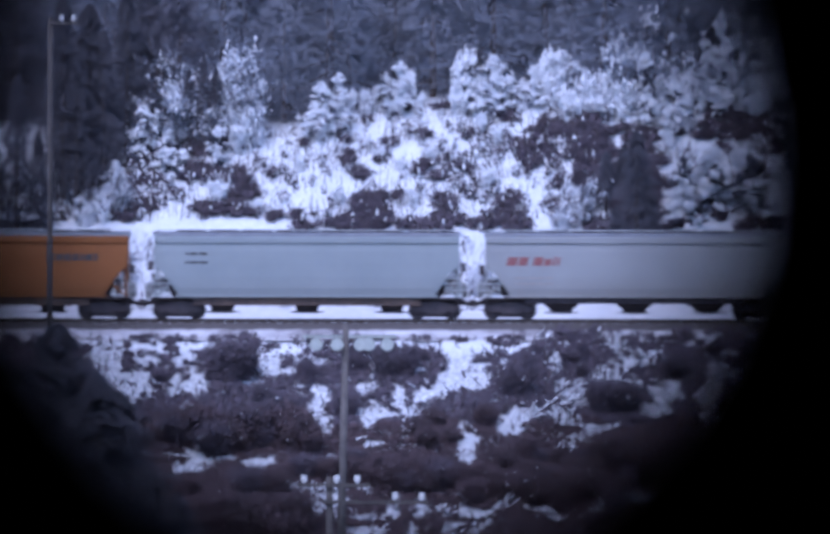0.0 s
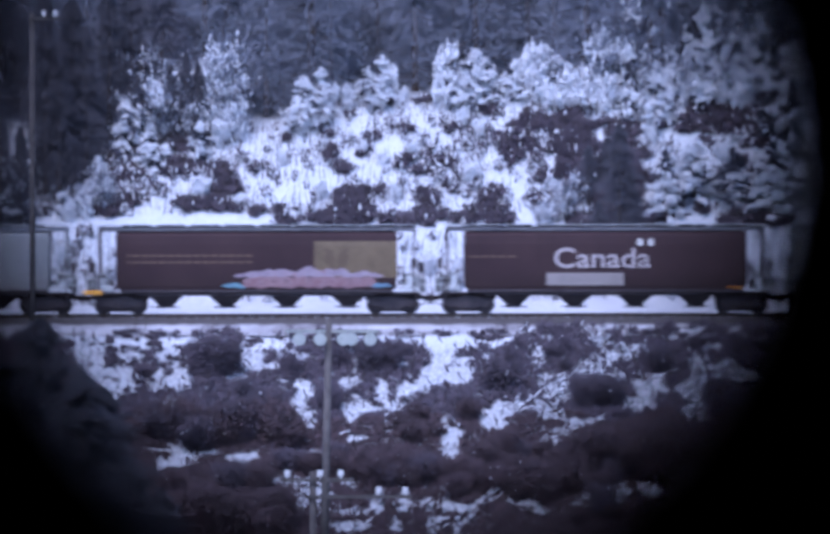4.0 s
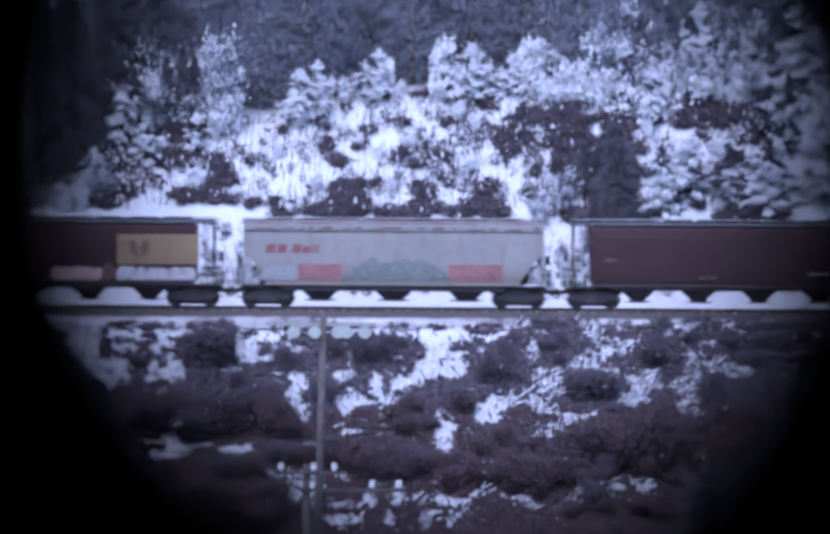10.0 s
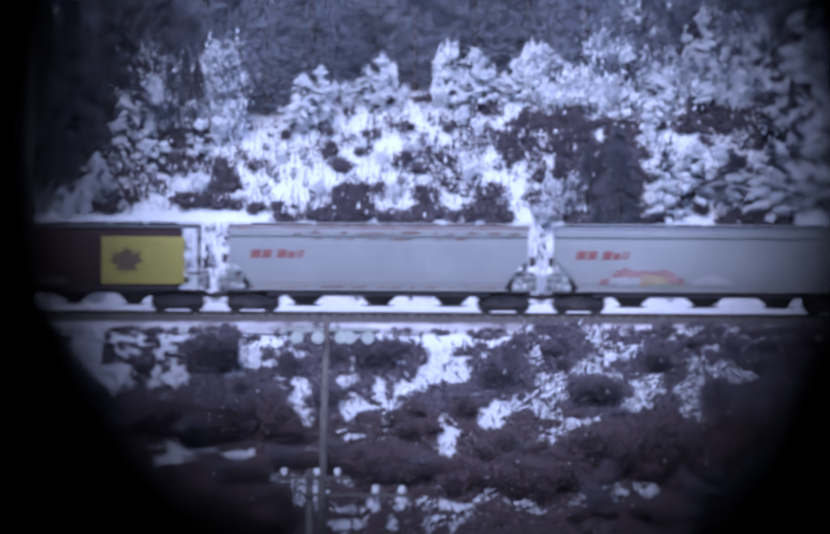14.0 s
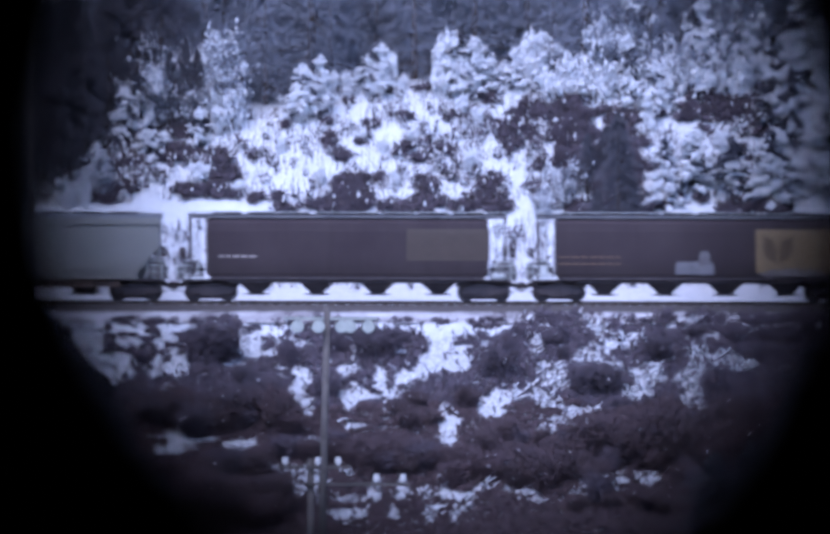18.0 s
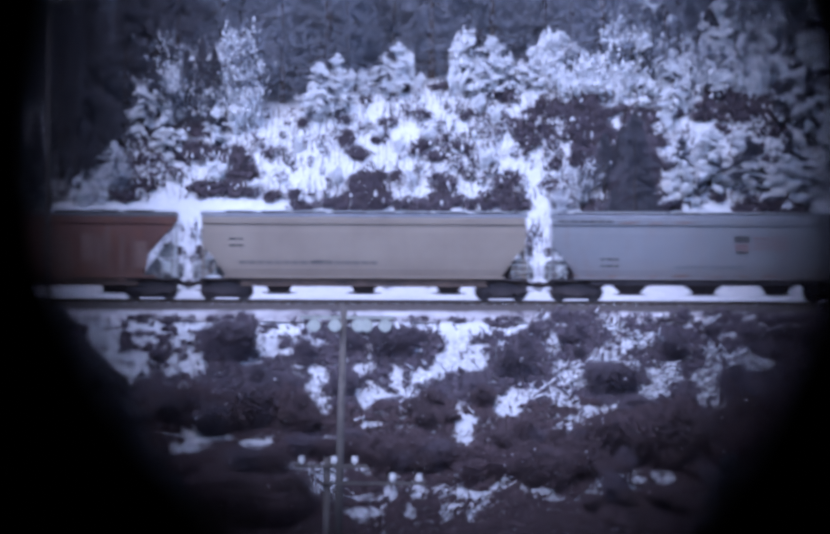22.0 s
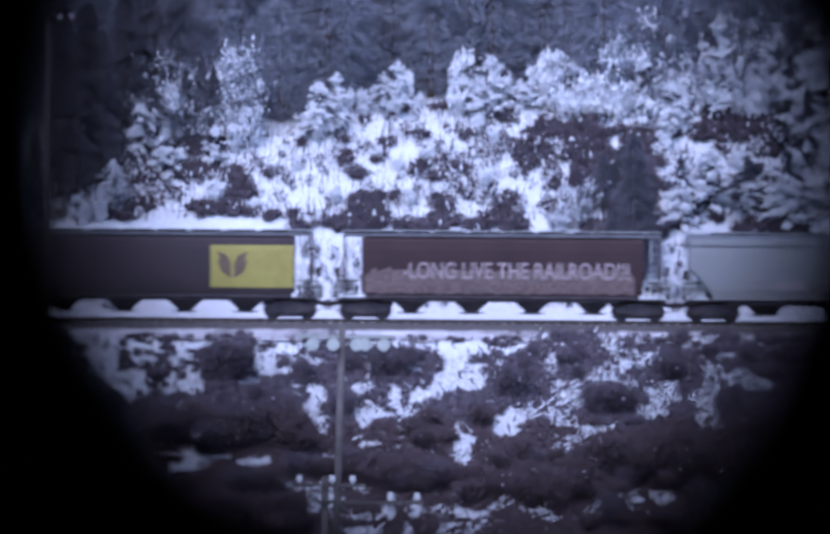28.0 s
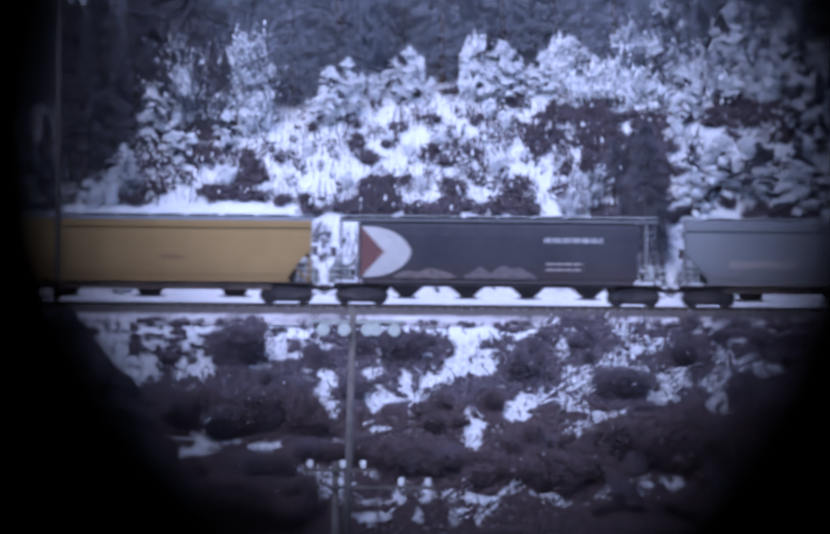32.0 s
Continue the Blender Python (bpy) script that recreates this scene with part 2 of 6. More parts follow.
def sticks(a, b, r0, r1):
    """Thin three-sided twigs from points a to points b."""
    a, b = np.asarray(a, float), np.asarray(b, float)
    n = len(a)
    d = b - a
    d /= np.linalg.norm(d, axis=1, keepdims=True) + 1e-9
    u = np.cross(d, np.tile([0.31, 0.9, 0.11], (n, 1)))
    u /= np.linalg.norm(u, axis=1, keepdims=True) + 1e-9
    w = np.cross(d, u)
    r0, r1 = np.broadcast_to(r0, n)[:, None], np.broadcast_to(r1, n)[:, None]
    ring = [u * math.cos(k) + w * math.sin(k) for k in (0, 2.094, 4.189)]
    v = np.stack([a + p * r0 for p in ring] + [b + p * r1 for p in ring], 1).reshape(-1, 3)
    base = (np.arange(n) * 6)[:, None, None]
    f = (base + np.array([[0, 1, 4, 3], [1, 2, 5, 4], [2, 0, 3, 5]])[None]).reshape(-1, 4)
    return v, f


def tufts(p, size, droop=0.0):
    """Small pointed leaves, turned at random, at points p."""
    n = len(p)
    size = np.broadcast_to(size, n)[:, None]
    d = RNG.normal(size=(n, 3))
    d[:, 2] -= droop
    d /= np.linalg.norm(d, axis=1, keepdims=True)
    u = np.cross(d, RNG.normal(size=(n, 3)))
    u /= np.linalg.norm(u, axis=1, keepdims=True) + 1e-9
    v = np.stack([p - d * size, p + u * size * 0.45, p + d * size, p - u * size * 0.45], 1).reshape(-1, 3)
    f = np.arange(n * 4).reshape(-1, 4)
    return v, f


OCTA = np.array([[1, 0, 0], [0, 1, 0], [-1, 0, 0], [0, -1, 0], [0, 0, 1], [0, 0, -1]], float)
OCTA_F = np.array([[0, 1, 4], [1, 2, 4], [2, 3, 4], [3, 0, 4], [1, 0, 5], [2, 1, 5], [3, 2, 5], [0, 3, 5]])


def lumps(p, size, flat=0.7, tall=0.0):
    """Uneven little heaps of snow at points p."""
    n = len(p)
    size = np.broadcast_to(size, n)
    jag = RNG.uniform(0.55, 1.35, (n, 6, 1))
    turn = RNG.uniform(0, 6.28, n)
    c, s = np.cos(turn), np.sin(turn)
    o = OCTA[None] * jag
    x, y = o[..., 0] * c[:, None] - o[..., 1] * s[:, None], o[..., 0] * s[:, None] + o[..., 1] * c[:, None]
    up = flat * (1 + tall * RNG.random((n, 1)) ** 2)
    v = np.stack([x, y, o[..., 2] * up], -1) * size[:, None, None] + np.asarray(p)[:, None]
    f = (np.arange(n)[:, None, None] * 6 + OCTA_F[None]).reshape(-1, 3)
    return v.reshape(-1, 3), f


def joined(name, pieces):
    """One mesh of several (verts, faces, material)."""
    v, f, idx, mats, o = [], [], [], [], 0
    for pv, pf, m in pieces:
        if m not in mats:
            mats.append(m)
        v += pv.tolist()
        f += (pf + o).tolist()
        idx += [mats.index(m)] * len(pf)
        o += len(pv)
    me = bpy.data.meshes.new(name)
    me.from_pydata(v, [], f)
    for m in mats:
        me.materials.append(m)
    me.polygons.foreach_set("material_index", idx)
    me.update()
    return me


# ---- the ground ----
RIDGE_X = [-34, -19.6, -18.4, -16.1, -14.7, -12.5, -9.7, -8.4, -7.0, -5.3, -2.3, 0.4, 2.5, 4.6, 6.1, 8.0, 10.0, 12.1, 15.0, 21.6, 34]
RIDGE_Z = [10.0, 9.8, 6.0, 7.6, 8.8, 9.8, 10.2, 10.0, 9.9, 10.0, 11.3, 11.5, 11.6, 11.7, 11.8, 12.0, 11.2, 10.9, 12.2, 12.4, 12.0]
TOE, SLOPE = 6.5, 0.95


def ridge(x):
    return float(np.interp(x, RIDGE_X, RIDGE_Z))


def ground_z(x, y):
    """The lie of the land: valley, embankment, track bed, steep snowy hillside, wooded hill behind."""
    lump = noise.noise((x * 0.35, y * 0.35, 0.0)) * 0.35 + noise.noise((x * 1.1, y * 1.1, 5.0)) * 0.12
    if y < -FAR + 60:
        z = 1.1
    elif y < -FAR + 160:
        k = (y + FAR - 60) / 100
        z = 1.1 + (-14.0 - 1.1) * k * k * (3 - 2 * k)
    elif y < -110:
        z = -14.0
    elif y < -26:
        z = -14.0 + (y + 110) / 84 * 1.36
    elif y < -3.2:
        z = -1.1 + (y + 3.2) * 0.506
    elif y < 3.0:
        return -1.1
    elif y < TOE:
        z = -1.1 + (y - 3.0) / (TOE - 3.0) * 1.6
    else:
        h = ridge(x)
        z = 0.5 + (y - TOE) * SLOPE
        if z > h:
            z = h + (z - h) * (0.22 if y < 70 else 0.5) + (max(0, y - 70) * 0.3 if y < 700 else 189)
    return z + lump * (1.0 if -90 < y < 60 else 2.0)


def strip_axis(dense0, dense1, step, far0, far1):
    a = list(np.arange(dense0, dense1 + 1e-6, step))
    d, x = step, dense1
    while x < far1:
        d *= 1.5
        x = min(x + d, far1)
        a.append(x)
    d, x = step, dense0
    while x > far0:
        d *= 1.5
        x = max(x - d, far0)
        a.insert(0, x)
    return a


def make_ground():
    xs = strip_axis(-30, 30, 0.45, -2200, 2200)
    ys = strip_axis(-34, 30, 0.45, -2200, 2600)
    g = Geo()
    g.v = [(x, y, ground_z(x, y)) for y in ys for x in xs]
    n = len(xs)
    g.f = [(j * n + i, j * n + i + 1, (j + 1) * n + i + 1, (j + 1) * n + i) for j in range(len(ys) - 1) for i in range(n - 1)]
    tagged(new("ground", g.mesh("ground", GROUND, smooth=True)), "snow-covered valley and steep hillside with bare litter patches", "ground", kind="structure")


make_ground()


def make_track():
    bed = Geo()
    xs = np.arange(-130, 130.1, 0.5)
    prof = [(-3.3, -1.12), (-2.6, -0.85), (-1.9, -0.36), (-1.55, -0.2), (0, -0.19), (1.55, -0.2), (2.6, -0.85), (3.3, -1.12)]
    for x in xs:
        for y, z in prof:
            bed.v.append((x, y + 0.08 * noise.noise((x * 2, y * 3, 1)), z + (0.02 if abs(y) < 1.7 else 0.07) * noise.noise((x * 2.3, y * 4, 9))))
    n = len(prof)
    bed.f = [(i * n + j, (i + 1) * n + j, (i + 1) * n + j + 1, i * n + j + 1) for i in range(len(xs) - 1) for j in range(n - 1)]
    tagged(new("ballast_bed", bed.mesh("ballast_bed", BALLAST)), "crushed-stone railway ballast dusted with snow", "ballast", kind="structure")
    track = tagged(new("railway_track"), "single railway track with dark steel rails on wooden ties", "railway track", kind="structure")
    for y in (-0.76, 0.76):
        r = Geo()
        prof = [(-0.075, -0.172), (0.075, -0.172), (0.075, -0.155), (0.012, -0.14), (0.012, -0.045), (0.036, -0.035), (0.036, 0), (-0.036, 0), (-0.036, -0.035), (-0.012, -0.045), (-0.012, -0.14), (-0.075, -0.155)]
        m = len(prof)
        r.v = [(x, y + a, z) for x in (-130, 130) for a, z in prof]
        r.f = [(i, (i + 1) % m, (i + 1) % m + m, i + m) for i in range(m)] + [tuple(range(m)), tuple(range(2 * m - 1, m - 1, -1))]
        part("rail", r, STEEL, track)
    tie = Geo().box(-0.115, 0.115, -1.32, 1.32, -0.35, -0.174).mesh("tie", TIE_WOOD)
    for i in range(230):
        t = part("tie", tie, None, track)
        t.location = (-65 + i * 0.565 + 0.03 * math.sin(i * 2.7), 0.03 * math.sin(i * 1.9), 0.004 * math.sin(i))


make_track()


# ---- the train ----
# places of the couplings along the track at the start, from front to rear
COUPLINGS = [-14.21, 2.96, 19.79, 37.83, 55.85, 73.96, 91.27, 108.35, 126.22, 143.12, 161.05, 178.94, 195.84, 212.76, 230.83, 248.9, 266.93, 285.09, 303.24, 320.32, 337.27, 355.26, 373.24, 391.29, 408.25, 426.31, 444.31]
COUPLINGS = [COUPLINGS[0] - 18.05] + COUPLINGS + [COUPLINGS[-1] + 17.1]

# half sections of the car bodies: half width at each height
SECTIONS = {
    "straight": [(1.2, 1.46), (1.6, 1.53), (2.2, 1.56), (2.9, 1.57), (3.5, 1.56), (3.92, 1.52), (3.94, 1.6), (4.22, 1.6), (4.4, 1.2), (4.5, 0.0)],
    "round": [(1.2, 1.47), (1.45, 1.525), (1.9, 1.555), (2.5, 1.57), (3.1, 1.57), (3.6, 1.55), (4.05, 1.48), (4.28, 1.15), (4.44, 0.6), (4.5, 0.0)],
}


def half_width(section, z):
    zs, ws = zip(*SECTIONS[section])
    return float(np.interp(z, zs, ws))


def body_geo(section, stations):
    """A hull: the section, cut off below the given height at each station along the car."""
    zs = [z for z, w in SECTIONS[section]]
    g, n = Geo(), len(zs)
    rings = []
    for x, low in stations:
        ring = []
        pts = [(half_width(section, max(z, low)), max(z, low)) for z in zs]
        ring = [(x, -w, z) for w, z in pts] + [(x, w, z) for w, z in reversed(pts[:-1])]
        rings.append(ring)
    m = len(rings[0])
    for r in rings:
        g.v += r
    for k in range(len(rings) - 1):
        for i in range(m - 1):
            g.f.append((k * m + i, (k + 1) * m + i, (k + 1) * m + i + 1, k * m + i + 1))
        g.f.append((k * m + m - 1, (k + 1) * m + m - 1, (k + 1) * m, k * m))
    g.f += [tuple(range(m)), tuple(range(len(g.v) - 1, len(g.v) - m - 1, -1))]
    bm = bmesh.new()
    vs = [bm.verts.new(p) for p in g.v]
    for f in g.f:
        try:
            bm.faces.new([vs[i] for i in f])
        except ValueError:
            pass
    bmesh.ops.remove_doubles(bm, verts=bm.verts, dist=0.002)
    bmesh.ops.recalc_face_normals(bm, faces=bm.faces)
    return bm


def part_bm(name, bm, material, parent, label="", smooth=False):
    me = bpy.data.meshes.new(name)
    bm.to_mesh(me)
    bm.free()
    me.materials.append(material)
    if smooth:
        me.polygons.foreach_set("use_smooth", [True] * len(me.polygons))
    ob = new(name, me)
    ob.parent = parent
    return tagged(ob, label)


def flat_colour(name, colour, worn=0.25):
    """Stencilled paint, chipped and dusty."""
    return mottled(name, tuple(c * (1 - worn) for c in colour), colour, 2.2, 0.6, 0, 0.0)


def spray(name, colours, scale=1.3):
    """Sprayed letters run together: patches of a few colours."""
    m, nt, b = blank(name, 0.5)
    n1 = noise_out(nt, scale, (1.0, 1.0, 0.8), 3.0, True, 0.5)
    stops = [(0.3 + 0.4 * i / max(1, len(colours) - 1), c) for i, c in enumerate(colours)]
    r = ramp(nt, n1, stops)
    r = mixed(nt, 0.1, r, ramp(nt, noise_out(nt, 7.0, by_object=True), [(0.4, (0.1, 0.09, 0.1)), (0.6, (0.8, 0.78, 0.8))]))
    nt.links.new(r, b.inputs["Base Color"])
    return m


RED_MARK = flat_colour("red_stencil", (0.3, 0.11, 0.11), 0.4)
BLACK_MARK = flat_colour("black_stencil", (0.06, 0.06, 0.065))
WHITE_MARK = flat_colour("white_stencil", (0.72, 0.7, 0.68))
GREY_MARK = flat_colour("faded_grey_stencil", (0.36, 0.32, 0.31))
GOLD_MARK = flat_colour("faded_gold_stencil", (0.14, 0.085, 0.06))
YELLOW_PANEL = flat_colour("bright_yellow_panel", (0.37, 0.325, 0.075))
TAN_PANEL = flat_colour("faded_tan_panel", (0.27, 0.195, 0.11))
RUST_MARK = flat_colour("rust_stain", (0.2, 0.125, 0.11))
AMBER = flat_colour("amber_reflector", (0.85, 0.32, 0.04), 0.1)
DARK_LEAF_MARK = flat_colour("dark_leaf_stencil", (0.15, 0.105, 0.065))
GLEAM = mottled("silver_end_paint", (0.5, 0.52, 0.55), (0.74, 0.76, 0.78), 1.5, 0.5, 0.1, 0.1)


def onto_side(car, name, pieces, material, section, label=""):
    """Lays flat shapes, quads or triangles of (x, z), on the near side of a car as thin paint."""
    g = Geo()
    for quad in pieces:
        g.add([(x, -half_width(section, z) - 0.012, z) for x, z in quad], [tuple(range(len(quad)))])
    return part(name, g, material, car, label)


def bar(x0, x1, z0, z1, lean=0.0):
    """An upright strip of paint, cut in rows so that it follows the side."""
    n = max(1, int((z1 - z0) / 0.25 + 0.5))
    rows = [z0 + (z1 - z0) * i / n for i in range(n + 1)]
    return [[(x0 + lean * (a - z0), a), (x1 + lean * (a - z0), a), (x1 + lean * (b - z0), b), (x0 + lean * (b - z0), b)] for a, b in zip(rows, rows[1:])]


def company_mark(car, section, material, x, z=2.78, scale=1.0):
    """A slanting line of plain blocks where the owner's mark stands."""
    q, at = [], x
    for w, gap, h in ((0.5, 0.1, 0.44), (0.46, 0.3, 0.44), (0.48, 0.08, 0.44), (0.36, 0.1, 0.34), (0.1, 0.1, 0.44), (0.12, 0.0, 0.44)):
        q += bar(at, at + w * scale, z, z + h * scale, 0.22)
        at += (w + gap) * scale
    onto_side(car, "company_mark", q, material, section, "slanting stencilled company mark")


def small_print(car, section, material, x, z, w, lines=2, h=0.12, step=0.3):
    q = []
    for i in range(lines):
        at = x
        while at < x + w:
            n = 0.12 + 0.3 * abs(math.sin(7 * at + 3 * i))
            q += bar(at, min(at + n, x + w), z - i * step, z - i * step + h)
            at += n + 0.08
    tagged(onto_side(car, "stencilled_print", q, material, section), kind="stuff")


LOBES = [(0, -0.62), (0.08, -0.34), (0.42, -0.42), (0.36, -0.16), (0.7, 0.0), (0.5, 0.14), (0.58, 0.44), (0.26, 0.26), (0.2, 0.5), (0.1, 0.42), (0, 0.66)]


def rust_line(car, section, x0, x1, z, seed, thick=0.16):
    """Rust breaking through along an edge, in uneven patches."""
    q, x, k = [], x0, 0
    while x < x1:
        k += 1
        n = 0.2 + 2.2 * abs(noise.noise((k * 2.13, seed, 0.4)))
        t = thick * (0.35 + abs(noise.noise((k * 1.71, seed, 6.1))) * 1.6)
        d = 0.08 * noise.noise((k * 1.37, seed, 2.2))
        q += [[(x, z + d), (x + n * 0.5, z + d - 0.02), (x + n, z + d + 0.02), (x + n * 0.8, z + d + t), (x + n * 0.3, z + d + t * 0.8)]]
        x += n + 1.6 * abs(noise.noise((k * 2.91, seed, 8.8)))
    tagged(onto_side(car, "rust_patch", q, RUST_MARK, section), kind="stuff")


def leaf_panel(car, section, material, x, z0, z1, w=4.3, mark=True):
    panel = onto_side(car, "painted_panel", bar(x, x + w, z0, z1), material, section, "coloured square panel painted on the side")
    if mark == "lobed":
        zc, k = z0 + (z1 - z0) * 0.48, (z1 - z0) / 1.9
        g = Geo()
        for s in (-1, 1):
            for (a, b), (c, d) in zip(LOBES, LOBES[1:]):
                tri = [(x + 1.3 + s * a * k, zc + b * k), (x + 1.3 + s * c * k, zc + d * k), (x + 1.3, zc)]
                g.add([(u, -half_width(section, v) - 0.022, v) for u, v in tri], [(0, 1, 2)])
        part("leaf_mark", g, flat_colour("faded_leaf_stencil", (0.12, 0.085, 0.05)), panel, "dark lobed leaf shape")
    elif mark:
        g = Geo()
        zc, k = z0 + (z1 - z0) * 0.4, (z1 - z0) / 2.3
        for dx, dz in ((-0.55, 0.0), (0.55, 0.0), (-0.5, 0.65), (0.5, 0.65)):
            s = 1 if dx > 0 else -1
            pts = [(0, -0.45), (0.55, -0.05), (0.75, 0.6), (0.2, 0.35), (0, -0.1)]
            quad = [(x + 1.15 + (dx * 0.15 + s * a) * k, zc + (dz * 0.7 + b) * k) for a, b in pts]
            g.add([(a, -half_width(section, b) - 0.022, b) for a, b in quad], [tuple(range(5))])
        me = part("leaf_mark", g, DARK_LEAF_MARK, panel, "dark wheat-leaf shape")
    return panel


def graffiti(car, section, material, x0, x1, z0, z1, seed, label, bulge=0.5):
    """A sprayed band with a bulging upper outline."""
    n, rows, g = max(4, int((x1 - x0) / 0.14)), 5, Geo()
    for i in range(n + 1):
        a = x0 + (x1 - x0) * i / n
        edge = min(1.0, (3.0 if bulge > 0.25 else 12.0) * min(i, n - i) / n + (0.3 if bulge > 0.25 else 0.7))
        top = z0 + (z1 - z0) * edge * (0.95 - 0.46 * bulge + bulge * noise.noise((a * 1.3, seed, 0)) + 0.2 * noise.noise((a * 4, seed, 3)))
        low = z0 + 0.12 * noise.noise((a * 2, seed, 8))
        top = max(low + 0.08, min(top, z1 + 0.15))
        for j in range(rows + 1):
            z = low + (top - low) * j / rows
            g.v.append((a + 0.03 * noise.noise((a * 5, z * 5, seed)), -half_width(section, z) - 0.012, z))
    m = rows + 1
    g.f = [(i * m + j, (i + 1) * m + j, (i + 1) * m + j + 1, i * m + j + 1) for i in range(n) for j in range(rows)]
    part("graffiti", g, material, car, label).location.y = -0.0004 * seed


def lettering(car, section, text, x0, x1, z0, height, material, label):
    """Painted words, laid on the curve of the side."""
    cu = bpy.data.curves.new("lettering", "FONT")
    cu.body, cu.size, cu.offset = text, 1.0, 0.012
    ob = bpy.data.objects.new("lettering", cu)
    scene.collection.objects.link(ob)
    dg = bpy.context.evaluated_depsgraph_get()
    me = bpy.data.meshes.new_from_object(ob.evaluated_get(dg))
    bpy.data.objects.remove(ob)
    xs = [v.co.x for v in me.vertices]
    ys = [v.co.y for v in me.vertices]
    kx, ky = (x1 - x0) / (max(xs) - min(xs)), height / (max(ys) - min(ys))
    for v in me.vertices:
        x, z = x0 + (v.co.x - min(xs)) * kx, z0 + (v.co.y - min(ys)) * ky
        v.co = (x, -half_width(section, z) - 0.03, z)
    me.materials.clear()
    me.materials.append(material)
    part("lettering", me, None, car, label)


def wheelset_mesh():
    g = Geo()
    for s in (-1, 1):
        prof = [(0.10, 0.0), (0.10, 0.36), (0.075, 0.40), (0.075, 0.46), (-0.04, 0.465), (-0.065, 0.49), (-0.075, 0.47), (-0.06, 0.40), (-0.03, 0.35), (-0.03, 0.0)]
        n, o = 20, len(g.v)
        for k in range(n):
            a = 2 * math.pi * k / n
            g.v += [(r * math.cos(a), s * (0.76 + d), r * math.sin(a)) for d, r in prof]
        m = len(prof)
        for k in range(n):
            for j in range(m - 1):
                q = (o + k * m + j, o + k * m + j + 1, o + (k + 1) % n * m + j + 1, o + (k + 1) % n * m + j)
                g.f.append(q if s > 0 else q[::-1])
    g.tube((0, -1.05, 0), (0, 1.05, 0), 0.09, n=10)
    return g.mesh("wheelset", GRIME)


WHEELSET = wheelset_mesh()
WHEEL_R, WHEEL_BASE = 0.46, 0.89


def bogie_mesh():
    g = Geo()
    for s in (-1, 1):
        y = s * 1.0
        top = [(-1.2, 0.42), (-1.2, 0.62), (-0.85, 0.72), (-0.45, 0.9), (0.45, 0.9), (0.85, 0.72), (1.2, 0.62), (1.2, 0.42), (0.75, 0.45), (0.35, 0.24), (-0.35, 0.24), (-0.75, 0.45)]
        g.slab(top, y - 0.09, y + 0.09)
        for x in (-WHEEL_BASE, WHEEL_BASE):
            g.tube((x, y - 0.13, WHEEL_R), (x, y + 0.13, WHEEL_R), 0.15, n=10)
    g.box(-0.22, 0.22, -1.05, 1.05, 0.62, 0.95)
    for x in (-0.5, 0.5):
        g.box(x - 0.3, x + 0.3, -0.9, 0.9, 0.16, 0.62)
    g.box(-1.25, 1.25, -0.55, 0.55, 0.5, 0.85)
    g.tube((0, 0, 0.9), (0, 0, 1.08), 0.3, n=12)
    for s in (-1, 1):
        for x in (-0.12, 0.12):
            g.tube((x, s * 1.05, 0.3), (x, s * 1.05, 0.62), 0.075, n=8)
    return g.mesh("bogie", GRIME)


BOGIE = bogie_mesh()
BRAKE_BEAM = Geo().box(-1.2, 1.2, -0.05, 0.05, 0.1, 0.6).mesh("brake_beam", GRIME)
COUPLER = Geo().box(-0.55, 0.1, -0.09, 0.09, 0.72, 0.9).box(0.1, 0.32, -0.16, 0.14, 0.66, 0.97).tube((0.22, -0.1, 0.62), (0.22, -0.1, 1.0), 0.06).mesh("coupler", GRIME)
HANDWHEEL_G = Geo()
for _k in range(14):
    _a, _b = 2 * math.pi * _k / 14, 2 * math.pi * (_k + 1) / 14
    HANDWHEEL_G.tube((0, 0.28 * math.cos(_a), 0.28 * math.sin(_a)), (0, 0.28 * math.cos(_b), 0.28 * math.sin(_b)), 0.022, n=5)
for _k in range(4):
    HANDWHEEL_G.tube((0, 0, 0), (0, 0.28 * math.cos(_k * 1.571), 0.28 * math.sin(_k * 1.571)), 0.014, n=4)
HANDWHEEL = HANDWHEEL_G.mesh("brake_wheel", GREY_STEEL)


def ladder_mesh(height, width=0.42):
    g = Geo()
    for x in (0, width):
        g.box(x - 0.02, x + 0.02, -0.02, 0.02, 0, height)
    for i in range(int(height / 0.36)):
        g.box(0, width, -0.012, 0.012, 0.2 + i * 0.36, 0.226 + i * 0.36)
    return g.mesh("ladder", GREY_STEEL)


LADDER, LADDER_SHORT = ladder_mesh(3.1), ladder_mesh(1.7)
WHEELSETS = []
BAYS = {"vee": (3, 3.8, 1.22, 0.5), "steep": (3, 4.4, 0.85, 0.52), "wide": (3, 5.2, 0.85, 0.52), "four": (4, 3.15, 1.04, 0.32)}
SKIRT_LOW = {"tank": 0.93, "ribbed": 0.82, "smooth": 0.7, "slope": 0.7}


SLATY = mottled("grimy_slate_steel", (0.05, 0.052, 0.062), (0.3, 0.31, 0.33), 2.6, 0.8, 0, 0.3)
DUSTY = mottled("road_dirt", (0.05, 0.038, 0.038), (0.15, 0.105, 0.085), 1.1, 0.9)


